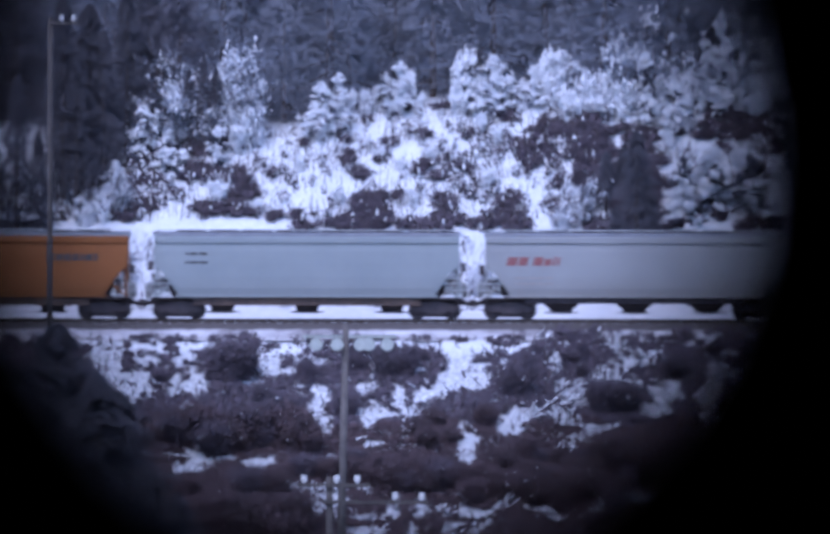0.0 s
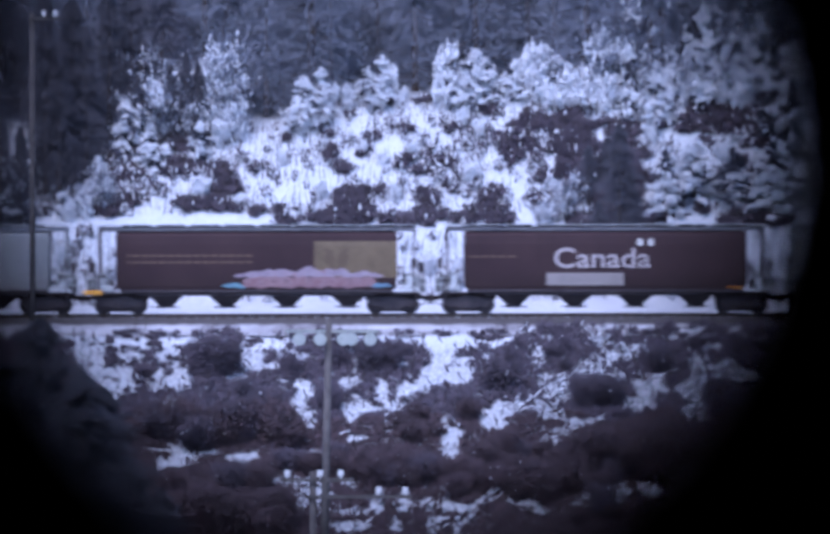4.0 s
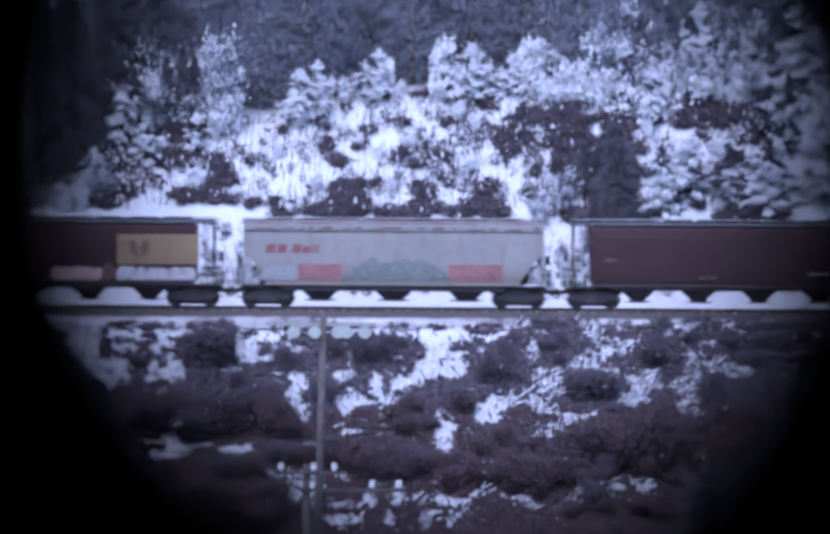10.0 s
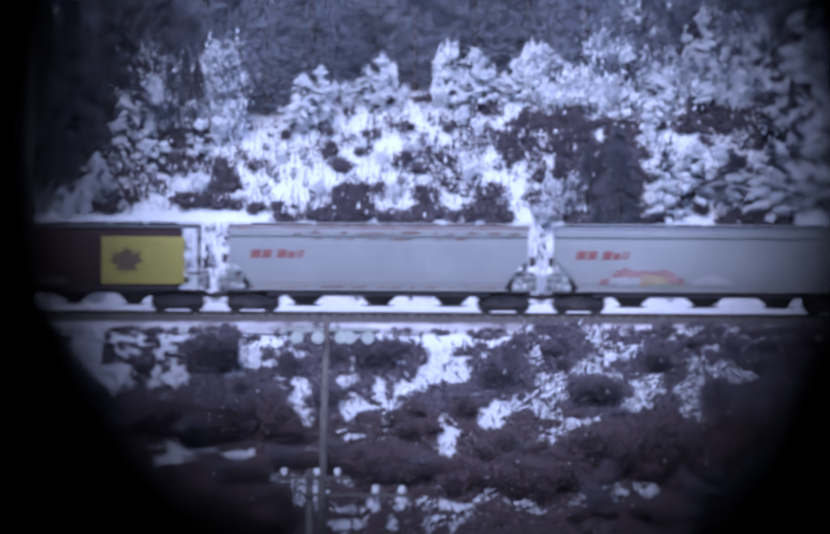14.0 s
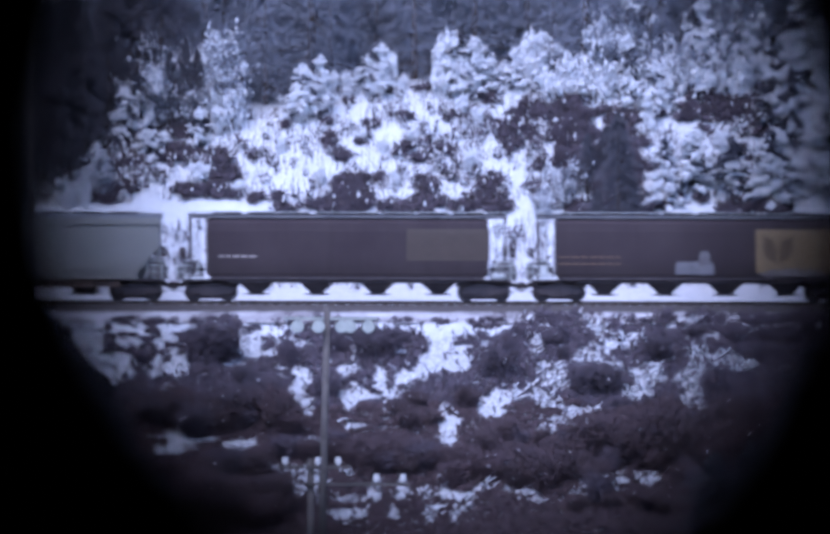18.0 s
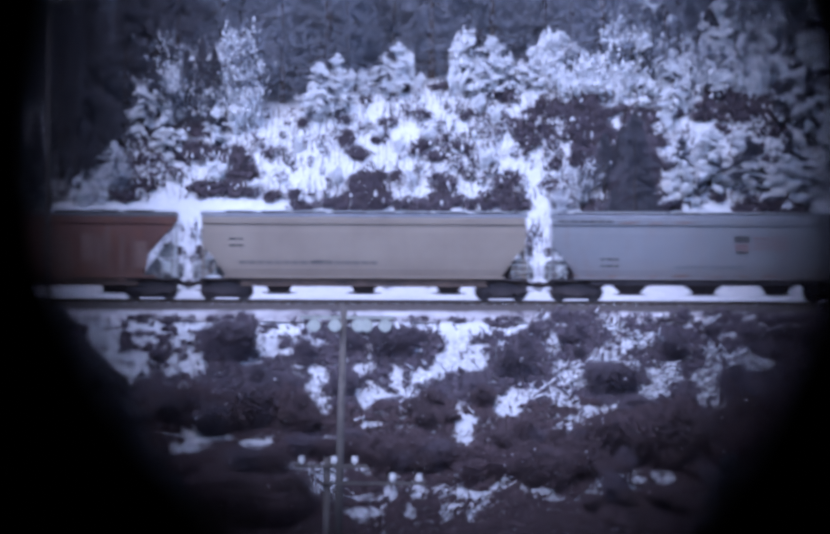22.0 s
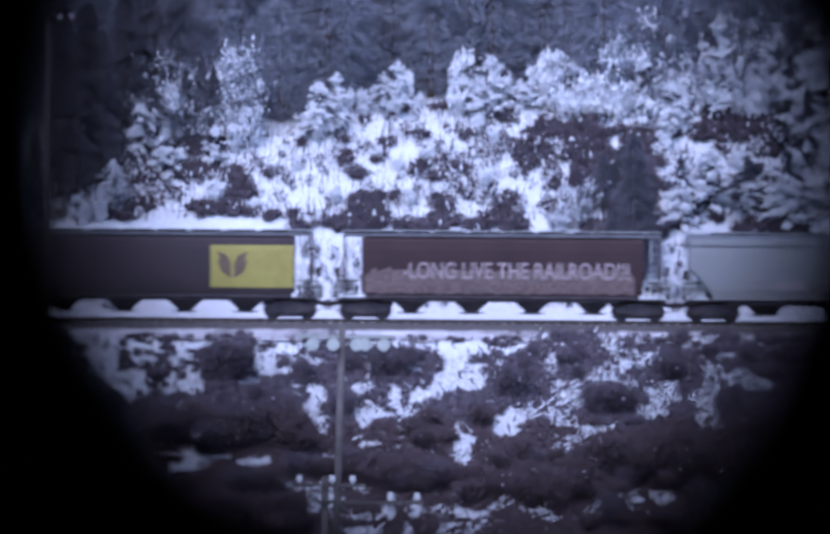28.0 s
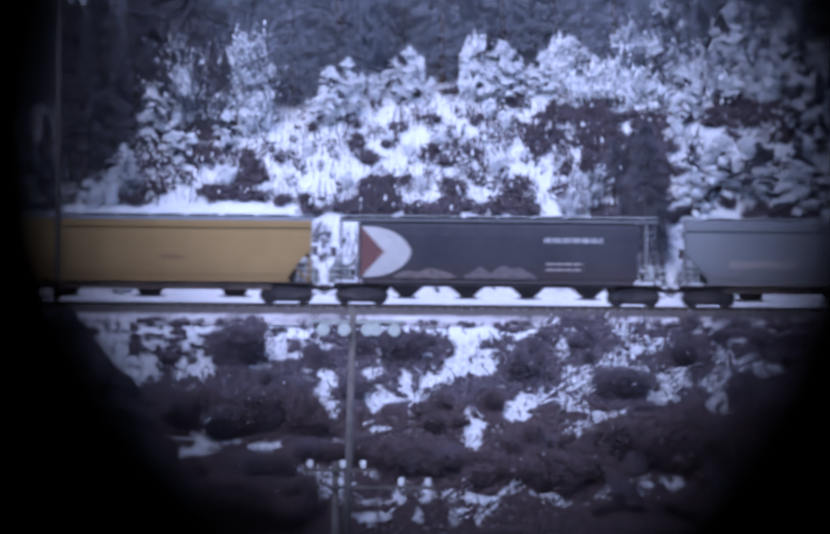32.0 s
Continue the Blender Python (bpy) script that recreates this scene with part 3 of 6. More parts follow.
def end_gear(car, s, h, k):
    """Brake gear on an end platform: reservoir, valve, levers and hoses, no two ends quite alike."""
    a = [abs(noise.noise((k * 3.7 + i * 1.9, s * 2.3, i * 0.77))) * 1.6 % 1.0 for i in range(8)]
    x = lambda d: s * (h - d)
    tone = GLEAM if a[0] > 0.45 else GRIME
    part("reservoir", Geo().tube((x(0.95 + 0.5 * a[1]), -1.1, 1.25), (x(0.95 + 0.5 * a[1]), -1.1, 1.75 + 0.5 * a[2]), 0.2 + 0.1 * a[3], n=12), tone, car)
    part("control_valve", Geo().box(*sorted((x(0.45), x(0.8 + 0.3 * a[4]))), -1.2, -0.8, 1.15, 1.5 + 0.5 * a[5]).tube((x(0.6), -1.0, 1.5), (x(0.6), -1.0, 2.1 + 0.4 * a[6]), 0.06, n=6), GRIME, car)
    part("brake_lever", Geo().tube((x(0.4), -1.0, 1.2), (x(1.5), -1.0, 1.9 + 0.5 * a[7]), 0.07, n=6).tube((x(1.5), -1.0, 1.2), (x(0.7), -1.0, 2.0), 0.05, n=6).box(*sorted((x(0.35), x(0.62))), -0.9, -0.75, 2.1 + 0.5 * a[1], 2.6 + 0.5 * a[1]), GRIME, car)
    part("air_hose", Geo().tube((x(0.35), -0.4, 0.95), (x(0.12), -0.4, 0.5), 0.04, n=6).tube((x(0.12), -0.4, 0.5), (x(-0.05), -0.4, 0.55), 0.04, n=6), RUBBER, car)
    top = [(x(0.22), 1.1), (x(0.24), 1.5 + 0.5 * a[0]), (x(0.5), 1.9 + 0.4 * a[4]), (x(0.75), 1.55 + 0.7 * a[2]), (x(1.0), 2.0 + 0.3 * a[7]), (x(1.45), 1.7 + 0.3 * a[3]), (x(1.6), 1.1)]
    part("end_shield", Geo().slab(top if s < 0 else top[::-1], -0.72, -0.66), SLATY, car)
    # snow lying on the platform
    if a[6] > 0.35:
        part("platform_snow", Geo().slab([(x(0.55), 1.12), (x(0.7), 1.3 + 0.15 * a[2]), (x(1.2), 1.36 + 0.2 * a[3]), (x(1.6), 1.2), (x(1.7), 1.12)][::s], -1.33, -1.22), SNOW, car)


def hopper_car(length, style, paint, roof_paint, label, end_paint=None):
    """A covered hopper car, its middle at the origin, on the rail. Styles: ribbed-edge straight car, slope-ended car, round tank car."""
    car = tagged(new("covered_hopper_car"), label, "rail car", "cars of the grain train")
    h = length / 2
    end_paint = end_paint or paint
    section = "round" if style == "tank" else "straight"
    if style == "tank":
        e = h - 1.74
        stations = [(-e, 1.4), (-e + 0.25, 1.2), (e - 0.25, 1.2), (e, 1.4)]
    elif style == "slope":
        e = h - 0.62
        stations = [(-e, 4.0), (-e + 0.5, 3.5), (-e + 1.55, 2.3), (-e + 1.7, 1.2), (e - 1.7, 1.2), (e - 1.55, 2.3), (e - 0.5, 3.5), (e, 4.0)]
    else:
        e = h - 0.68
        stations = [(-e, 2.75), (-e + 0.45, 2.35), (-e + 1.3, 1.2), (e - 1.3, 1.2), (e - 0.45, 2.35), (e, 2.75)]
    body = part_bm("body", body_geo(section, stations), paint, car)
    # roof with walkway and hatches
    roof_e = h - (0.78 if style == "tank" else 0.6)
    g = Geo()
    lip = 1.32 if section == "round" else 1.5
    g.add([(x, y, z) for x in (-roof_e, roof_e) for y, z in ((-lip, 4.28), (-lip, 4.36), (-0.6, 4.52), (0.6, 4.52), (lip, 4.36), (lip, 4.28))],
          [(i, i + 6, (i + 1) % 6 + 6, (i + 1) % 6) for i in range(6)] + [(0, 1, 2, 3, 4, 5), (11, 10, 9, 8, 7, 6)])
    part("roof", g, roof_paint, car)
    g = Geo()
    for y in (-0.62, 0.62):
        g.box(-roof_e - 0.05, roof_e + 0.05, y - 0.3, y + 0.3, 4.585, 4.62)
        for x in np.arange(-roof_e + 0.3, roof_e, 1.4):
            g.box(x - 0.03, x + 0.03, y - 0.28, y + 0.28, 4.5, 4.585)
    part("roof_walkway", g, GREY_STEEL, car)
    hatch = Geo()
    hatch.box(-0.75, 0.75, -0.26, 0.26, 4.5, 4.64)
    hm = hatch.mesh("roof_hatch", roof_paint)
    for k in range(8):
        part("roof_hatch", hm, None, car).location.x = (k - 3.5) * (2 * roof_e - 2.2) / 8
    # sills
    sill_e = e - (0.2 if style == "tank" else 1.1)
    for s in (-1, 1):
        w = half_width(section, 1.3)
        part("side_sill", Geo().box(-sill_e, sill_e, s * w - 0.05, s * w + 0.05, 1.12, 1.24), paint if style != "tank" else GRIME, car)
        part("skirt", Geo().box(-sill_e + 0.9, sill_e - 0.9, s * 1.3 - 0.04, s * 1.3 + 0.04, SKIRT_LOW[style], 1.12), DUSTY if style in ("smooth", "slope") else GRIME, car)
    # hopper bays and gates
    n, step, top, low = BAYS["four" if style == "tank" else "wide" if style == "slope" else "steep" if style == "smooth" else "vee"]
    for k in range(n):
        x = (k - (n - 1) / 2) * step
        g = Geo()
        g.add([(x - top, -1.25, 1.22), (x + top, -1.25, 1.22), (x + top, 1.25, 1.22), (x - top, 1.25, 1.22),
               (x - top * 0.92, -1.25, 1.0), (x + top * 0.92, -1.25, 1.0), (x + top * 0.92, 1.25, 1.0), (x - top * 0.92, 1.25, 1.0),
               (x - low, -0.7, 0.42), (x + low, -0.7, 0.42), (x + low, 0.7, 0.42), (x - low, 0.7, 0.42)],
              [(0, 3, 2, 1), (0, 1, 5, 4), (1, 2, 6, 5), (2, 3, 7, 6), (3, 0, 4, 7), (4, 5, 9, 8), (5, 6, 10, 9), (6, 7, 11, 10), (7, 4, 8, 11), (8, 9, 10, 11)])
        bay = part("hopper_bay", g, GRIME, car)
        part("outlet_gate", Geo().box(x - low - 0.1, x + low + 0.1, -0.75, 0.75, 0.3, 0.42).tube((x - low - 0.35, -0.8, 0.36), (x + low + 0.35, -0.8, 0.36), 0.035, n=6), GRIME, bay)
    # both ends
    for s in (-1, 1):
        part("end_platform", Geo().box(*sorted((s * (h - 0.55), s * (h - 3.3))), -1.35, 1.35, 1.02, 1.12).box(*sorted((s * (h - 0.45), s * (h - 3.4))), -0.2, 0.2, 0.72, 1.02), GRIME, car)
        c = part("coupler", COUPLER, None, car)
        c.matrix_basis = pose(s * (h - 0.3), 0, 0, 0, 0, 0 if s > 0 else 180)
        b = part("bogie", BOGIE, None, car)
        b.location.x = s * (h - 1.95)
        for y in (-0.6, 0.6):
            part("brake_beam", BRAKE_BEAM, None, b).location.y = y
        for d in (-1, 1):
            w = part("wheelset", WHEELSET, None, b)
            w.location = (d * WHEEL_BASE, 0, WHEEL_R)
            WHEELSETS.append((w, d))
        for y in (-1.38, 1.38):
            if style == "tank":
                part("corner_post", Geo().box(*sorted((s * (h - 0.82), s * (h - 0.9))), y - 0.04, y + 0.04, 1.12, 4.3), paint, car)
                l = part("ladder", LADDER, None, car)
                l.location = (s * (h - 1.1) - 0.21, y, 1.12)
            else:
                part("corner_post", Geo().box(*sorted((s * (e - 0.03), s * (e - 0.13))), y - 0.05, y + 0.05, 1.12, stations[0][1] + 0.1), end_paint, car)
                part("end_brace", Geo().tube((s * (e - 0.1), y, 1.15), (s * (e - 1.2), y, 2.2 if style != "slope" else 2.5), 0.055, n=6), end_paint, car)
                l = part("ladder", LADDER_SHORT, None, car)
                l.location = (s * (e - 0.5) - 0.21, y, 1.12)
        if style != "tank":
            top = 2.2 if style != "slope" else 2.9
            for y in (-0.9, 0.86):
                part("shear_plate", Geo().slab([(s * (e - 0.1), 1.12), (s * (e - 0.1), top - 0.2), (s * (e - 0.35), top), (s * (e - 0.7), top - 0.1), (s * (e - 1.65), 1.25), (s * (e - 1.65), 1.12)], y, y + 0.04), SLATY if (len(CARS) + (s > 0)) % 3 == 0 else GRIME, car)
        # the slope sheet inside the end
        g = Geo()
        x0, x1 = s * (h - 0.95), s * (h - 2.6)
        if style == "tank":
            g.add([(s * (h - 1.76), -1.2, 4.3), (s * (h - 1.76), 1.2, 4.3), (s * (h - 2.4), 1.1, 1.15), (s * (h - 2.4), -1.1, 1.15), (s * (h - 1.9), -1.2, 4.3), (s * (h - 1.9), 1.2, 4.3), (s * (h - 2.6), 1.1, 1.15), (s * (h - 2.6), -1.1, 1.15)],
                  [(0, 1, 2, 3), (7, 6, 5, 4), (0, 3, 7, 4), (1, 5, 6, 2), (0, 4, 5, 1), (3, 2, 6, 7)])
            part("end_sheet", g, end_paint, car)
        part("brake_tank", Geo().tube((s * (h - 1.25), -0.9, 1.42), (s * (h - 1.25), 0.9, 1.42), 0.24, n=12), GRIME, car)
        part("grab_rail", Geo().tube((s * (h - 0.6), -1.35, 1.12), (s * (h - 0.6), -1.35, 2.1), 0.025, n=5).tube((s * (h - 0.6), -1.35, 2.1), (s * (h - 1.5), -1.35, 2.1), 0.025, n=5), GREY_STEEL, car)
        # crossover platform with its railing, air tank and hoses
        g = Geo()
        for k in range(5):
            x = s * (h - 0.25 - 0.28 * k)
            g.tube((x, -1.3, 1.1), (x, -1.3, 1.85 - 0.08 * (k % 2)), 0.03, n=5)
        g.tube((s * (h - 0.2), -1.3, 1.85), (s * (h - 1.45), -1.3, 1.85), 0.035, n=5)
        g.tube((s * (h - 0.2), -1.3, 1.5), (s * (h - 1.45), -1.3, 1.5), 0.025, n=5)
        tagged(part("end_railing", g, GREY_STEEL, car), kind="stuff")
        part("air_tank", Geo().tube((s * (h - 0.75), -1.15, 1.3), (s * (h - 1.5), -1.15, 1.3), 0.19, n=12), GLEAM if (len(CARS) * 5 + (s > 0)) % 4 < 2 else GRIME, car)
        part("brake_cylinder", Geo().tube((s * (h - 0.8), -0.7, 1.75), (s * (h - 1.6), -0.7, 1.6), 0.2, 0.14, n=12), GRIME, car)
        end_gear(car, s, h, len(CARS))
        part("step", Geo().box(*sorted((s * (h - 0.35), s * (h - 0.75))), -1.5, -1.3, 0.45, 0.5).box(*sorted((s * (h - 0.35), s * (h - 0.4))), -1.46, -1.4, 0.45, 1.1).box(*sorted((s * (h - 0.7), s * (h - 0.75))), -1.46, -1.4, 0.45, 1.1), GRIME, car)
    bw = part("brake_wheel", HANDWHEEL, None, car)
    bw.location = (h - 0.72, -0.55, 2.6)
    part("brake_box", Geo().box(h - 1.0, h - 0.75, -0.75, -0.35, 2.35, 2.85).box(h - 0.95, h - 0.85, -0.6, -0.5, 1.1, 2.4), GRIME, car)
    return car


BROWN = car_paint("oxide_brown_paint", (0.044, 0.026, 0.03), (0.062, 0.037, 0.039), (0.03, 0.022, 0.02), 0.5, 0.4)
DULL_BROWN = car_paint("sooty_brown_paint", (0.048, 0.036, 0.042), (0.063, 0.049, 0.054), (0.025, 0.02, 0.019), 0.6, 0.5)
LIGHT_BLUE = car_paint("pale_blue_grey_paint", (0.250, 0.285, 0.301), (0.297, 0.328, 0.344), (0.2, 0.19, 0.18), 0.3, 0.15)
PALE_GREY = car_paint("pale_grey_paint", (0.275, 0.286, 0.298), (0.33, 0.342, 0.352), (0.22, 0.18, 0.15), 0.35, 0.2)
WORN_GREY = car_paint("worn_grey_paint", (0.266, 0.266, 0.270), (0.328, 0.325, 0.320), (0.2, 0.14, 0.11), 0.45, 0.3, 0.35)
SLATE_GREY = car_paint("slate_grey_paint", (0.19, 0.2, 0.226), (0.23, 0.241, 0.264), (0.18, 0.13, 0.11), 0.4, 0.2, 0.15)
OLIVE_GREY = car_paint("greenish_grey_paint", (0.225, 0.228, 0.226), (0.27, 0.274, 0.268), (0.16, 0.14, 0.12), 0.4, 0.25)
BEIGE = car_paint("beige_grey_paint", (0.242, 0.207, 0.18), (0.295, 0.258, 0.222), (0.16, 0.12, 0.1), 0.4, 0.2)
RUST_RED = car_paint("rust_red_paint", (0.1, 0.054, 0.05), (0.165, 0.09, 0.078), (0.25, 0.16, 0.13), 0.3, 0.6, 0.5)
ORANGE = car_paint("orange_paint", (0.219, 0.082, 0.028), (0.273, 0.109, 0.040), (0.15, 0.07, 0.03), 0.5, 0.3)
YELLOW = car_paint("ochre_yellow_paint", (0.266, 0.176, 0.075), (0.320, 0.219, 0.098), (0.2, 0.12, 0.06), 0.5, 0.25)
CHARCOAL = car_paint("charcoal_paint", (0.035, 0.035, 0.047), (0.059, 0.059, 0.070), (0.07, 0.04, 0.035), 0.5, 0.3)
RUSTY_ROOF = mottled("rusty_grey_roof", (0.17, 0.1, 0.09), (0.28, 0.28, 0.3), 1.3, 0.7, 0, 0.15)
GREY_ROOF = mottled("grey_roof_paint", (0.15, 0.16, 0.19), (0.25, 0.26, 0.29), 1.2, 0.6, 0, 0.1)
YELLOW_ROOF = mottled("dusty_grey_roof", (0.16, 0.17, 0.2), (0.25, 0.26, 0.29), 1.2, 0.6, 0, 0.1)


def car_at(k, style, paint, roof, label, end_paint=None):
    a, b = COUPLINGS[k], COUPLINGS[k + 1]
    car = hopper_car(b - a, style, paint, roof, label, end_paint)
    CARS.append((car, (a + b) / 2))
    left = -(b - a) / 2
    return car, left


def amber_mark(car, left, length):
    onto_side(car, "reflector_strip", bar(left + length - 2.6, left + length - 1.95, 1.3, 1.4), AMBER, "round", "amber reflector strip")


CARS = []


def make_train():
    T, R = "round", "straight"
    c, l = car_at(0, "smooth", ORANGE, YELLOW_ROOF, "orange covered hopper car with faded lettering on the snowy track")
    small_print(c, R, BLACK_MARK, l + 13.2, 3.0, 2.6, 1, 0.35)
    c, l = car_at(1, "smooth", LIGHT_BLUE, GREY_ROOF, "pale blue-grey covered hopper car with small black print")
    small_print(c, R, BLACK_MARK, l + 2.3, 3.3, 1.2, 2, 0.13, 0.45)
    c, l = car_at(2, "ribbed", PALE_GREY, GREY_ROOF, "pale grey covered hopper car with a red company mark")
    company_mark(c, R, RED_MARK, l + 1.75)
    small_print(c, R, GREY_MARK, l + 2.2, 2.1, 2.0, 2, 0.08)
    c, l = car_at(3, "tank", PALE_GREY, GREY_ROOF, "pale grey round-sided hopper car with a black company mark")
    company_mark(c, T, BLACK_MARK, l + 2.1, 2.95)
    graffiti(c, T, spray("smoky_spray", [(0.2, 0.22, 0.26), (0.4, 0.42, 0.46)]), l + 11.0, l + 13.6, 1.6, 2.3, 3, "smoky grey graffiti")
    rust_line(c, T, l + 4.0, l + 15.0, 1.28, 17.3, 0.1)
    c, l = car_at(4, "tank", BROWN, DARK_ROOF, "brown round-sided grain hopper with a tan panel and violet graffiti", GLEAM)
    leaf_panel(c, T, flat_colour("dusty_tan_panel", (0.2, 0.145, 0.085), 0.4), l + 12.0, 1.85, 3.75, 4.3)
    small_print(c, T, GOLD_MARK, l + 2.3, 2.95, 6.5, 2, 0.12, 0.34)
    graffiti(c, T, spray("violet_spray", [(0.26, 0.19, 0.25), (0.36, 0.29, 0.36), (0.28, 0.14, 0.17)], 2.4), l + 7.9, l + 15.6, 1.9, 2.5, 11, "violet sprayed graffiti with a spiky upper edge", 0.6)
    graffiti(c, T, spray("pink_spray", [(0.24, 0.11, 0.13), (0.3, 0.17, 0.19), (0.2, 0.12, 0.14)], 2.4), l + 8.3, l + 15.2, 1.35, 1.98, 12, "dull pink sprayed band", 0.15)
    graffiti(c, T, spray("cyan_spray", [(0.1, 0.35, 0.42), (0.15, 0.3, 0.4)]), l + 7.2, l + 8.4, 1.35, 1.62, 31, "cyan graffiti tail")
    graffiti(c, T, spray("cyan_spray", [(0.1, 0.3, 0.42), (0.15, 0.25, 0.4)]), l + 15.0, l + 16.0, 1.35, 1.75, 33, "cyan graffiti tail")
    part("marker_plate", Geo().box(l + 0.05, l + 1.0, -1.46, -1.42, 1.0, 1.22).box(l + 0.3, l + 0.8, -1.42, -1.3, 1.02, 1.2), flat_colour("bright_amber_paint", (0.95, 0.45, 0.06), 0.05), c, "bright amber marker plate")
    c, l = car_at(5, "tank", BROWN, DARK_ROOF, "brown round-sided grain hopper lettered with the country's name", GLEAM)
    lettering(c, T, "Canada", l + 6.4, l + 11.4, 2.35, 1.05, flat_colour("dusty_white_lettering", (0.52, 0.46, 0.47)), "large white country name")
    onto_side(c, "flag_mark", bar(l + 10.7, l + 11.0, 3.5, 3.85) + bar(l + 11.25, l + 11.55, 3.5, 3.85), WHITE_MARK, T, "small white flag shape")
    onto_side(c, "print_panel", bar(l + 6.0, l + 10.0, 1.45, 2.1), GREY_MARK, T, "block of faded grey print")
    small_print(c, T, GOLD_MARK, l + 1.9, 2.9, 2.6, 1, 0.1)
    amber_mark(c, l, 18.0)
    c, l = car_at(6, "ribbed", PALE_GREY, GREY_ROOF, "clean pale grey covered hopper car with a red company mark")
    company_mark(c, R, RED_MARK, l + 1.85)
    small_print(c, R, GREY_MARK, l + 2.2, 2.1, 1.2, 2, 0.08)
    c, l = car_at(7, "smooth", LIGHT_BLUE, GREY_ROOF, "pale blue-grey covered hopper car with two lines of print")
    small_print(c, R, BLACK_MARK, l + 2.2, 3.25, 1.4, 2, 0.14, 0.5)
    small_print(c, R, GREY_MARK, l + 2.9, 1.75, 0.6, 1, 0.35)
    c, l = car_at(8, "tank", BROWN, DARK_ROOF, "brown grain hopper with tan panel and pale graffiti band", GLEAM)
    leaf_panel(c, T, TAN_PANEL, l + 12.0, 2.15, 3.7, 4.25)
    small_print(c, T, GOLD_MARK, l + 2.2, 2.95, 6.4, 2, 0.16, 0.36)
    graffiti(c, T, spray("rust_smear", [(0.045, 0.022, 0.02), (0.13, 0.06, 0.03)], 2.0), l + 0.5, l + 7.4, 1.95, 2.9, 13, "orange-brown smears over the lettering")
    graffiti(c, T, spray("rust_drip", [(0.12, 0.045, 0.025), (0.07, 0.03, 0.022)], 2.0), l + 6.3, l + 8.5, 1.35, 2.1, 14, "rusty drips")
    graffiti(c, T, spray("rust_drip", [(0.12, 0.045, 0.025), (0.07, 0.03, 0.022)], 2.0), l + 11.2, l + 12.0, 1.35, 3.0, 15, "rusty drips")
    for x0, x1, cols, sd, lb in ((3.0, 6.2, [(0.45, 0.42, 0.48), (0.6, 0.58, 0.62)], 1, "pale grey graffiti"), (8.6, 11.5, [(0.5, 0.25, 0.26), (0.62, 0.45, 0.42)], 2, "pink graffiti"), (12.0, 16.1, [(0.4, 0.38, 0.45), (0.56, 0.54, 0.6)], 5, "lilac-grey graffiti")):
        graffiti(c, T, spray("band_spray", cols + [(0.28, 0.2, 0.2)], 2.2), l + x0, l + x1, 1.32, 2.08, sd, lb, 0.2)
    c, l = car_at(9, "ribbed", WORN_GREY, RUSTY_ROOF, "worn pale grey hopper car with red and green graffiti", PALE_GREY)
    company_mark(c, R, RED_MARK, l + 1.8)
    rust_line(c, R, l + 1.0, l + 16.0, 4.0, 3.1)
    rust_line(c, R, l + 0.9, l + 9.0, 3.9, 5.1, 0.1)
    graffiti(c, R, spray("moss_spray", [(0.1, 0.12, 0.115), (0.17, 0.2, 0.19), (0.14, 0.12, 0.1)]), l + 5.7, l + 11.6, 1.3, 2.65, 21, "grey-green sprayed graffiti", 0.3)
    graffiti(c, R, spray("pale_spray", [(0.3, 0.32, 0.34), (0.24, 0.25, 0.26)]), l + 1.4, l + 4.2, 1.35, 2.3, 22, "pale grey graffiti", 0.3)
    for x0, x1 in ((3.5, 5.75), (11.3, 14.1)):
        onto_side(c, "graffiti", [[(a, z + (0.01 if z > 0 else 0)) for a, z in q] for q in bar(l + x0, l + x1, 1.35, 2.2)], spray("red_spray", [(0.24, 0.075, 0.085), (0.33, 0.15, 0.15)]), R, "solid red sprayed block").location.y = -0.012
    c, l = car_at(10, "tank", BROWN, DARK_ROOF, "plain oxide-brown round-sided grain hopper", GLEAM)
    small_print(c, T, GOLD_MARK, l + 2.5, 2.4, 0.6, 1, 0.18)
    small_print(c, T, GREY_MARK, l + 13.0, 1.75, 1.6, 1, 0.16)
    small_print(c, T, GOLD_MARK, l + 7.4, 1.55, 0.9, 1, 0.14)
    c, l = car_at(11, "tank", BROWN, DARK_ROOF, "brown grain hopper with a bright yellow leaf panel", GLEAM)
    leaf_panel(c, T, YELLOW_PANEL, l + 12.0, 1.4, 3.85, 4.3, "lobed")
    faint = flat_colour("faint_grey_stencil", (0.17, 0.14, 0.14))
    small_print(c, T, WHITE_MARK, l + 0.9, 2.9, 0.7, 1, 0.3)
    small_print(c, T, faint, l + 2.4, 3.05, 2.0, 2, 0.14, 0.4)
    small_print(c, T, faint, l + 4.9, 3.05, 2.8, 2, 0.14, 0.4)
    graffiti(c, T, spray("grey_scuff", [(0.07, 0.055, 0.055), (0.12, 0.1, 0.1)], 2.0), l + 5.6, l + 10.2, 1.4, 2.0, 17, "greyish scuffs")
    c, l = car_at(12, "ribbed", PALE_GREY, RUSTY_ROOF, "pale grey hopper car with a rusting roof and red company mark")
    company_mark(c, R, RED_MARK, l + 1.8)
    rust_line(c, R, l + 4.0, l + 16.0, 4.02, 7.1, 0.2)
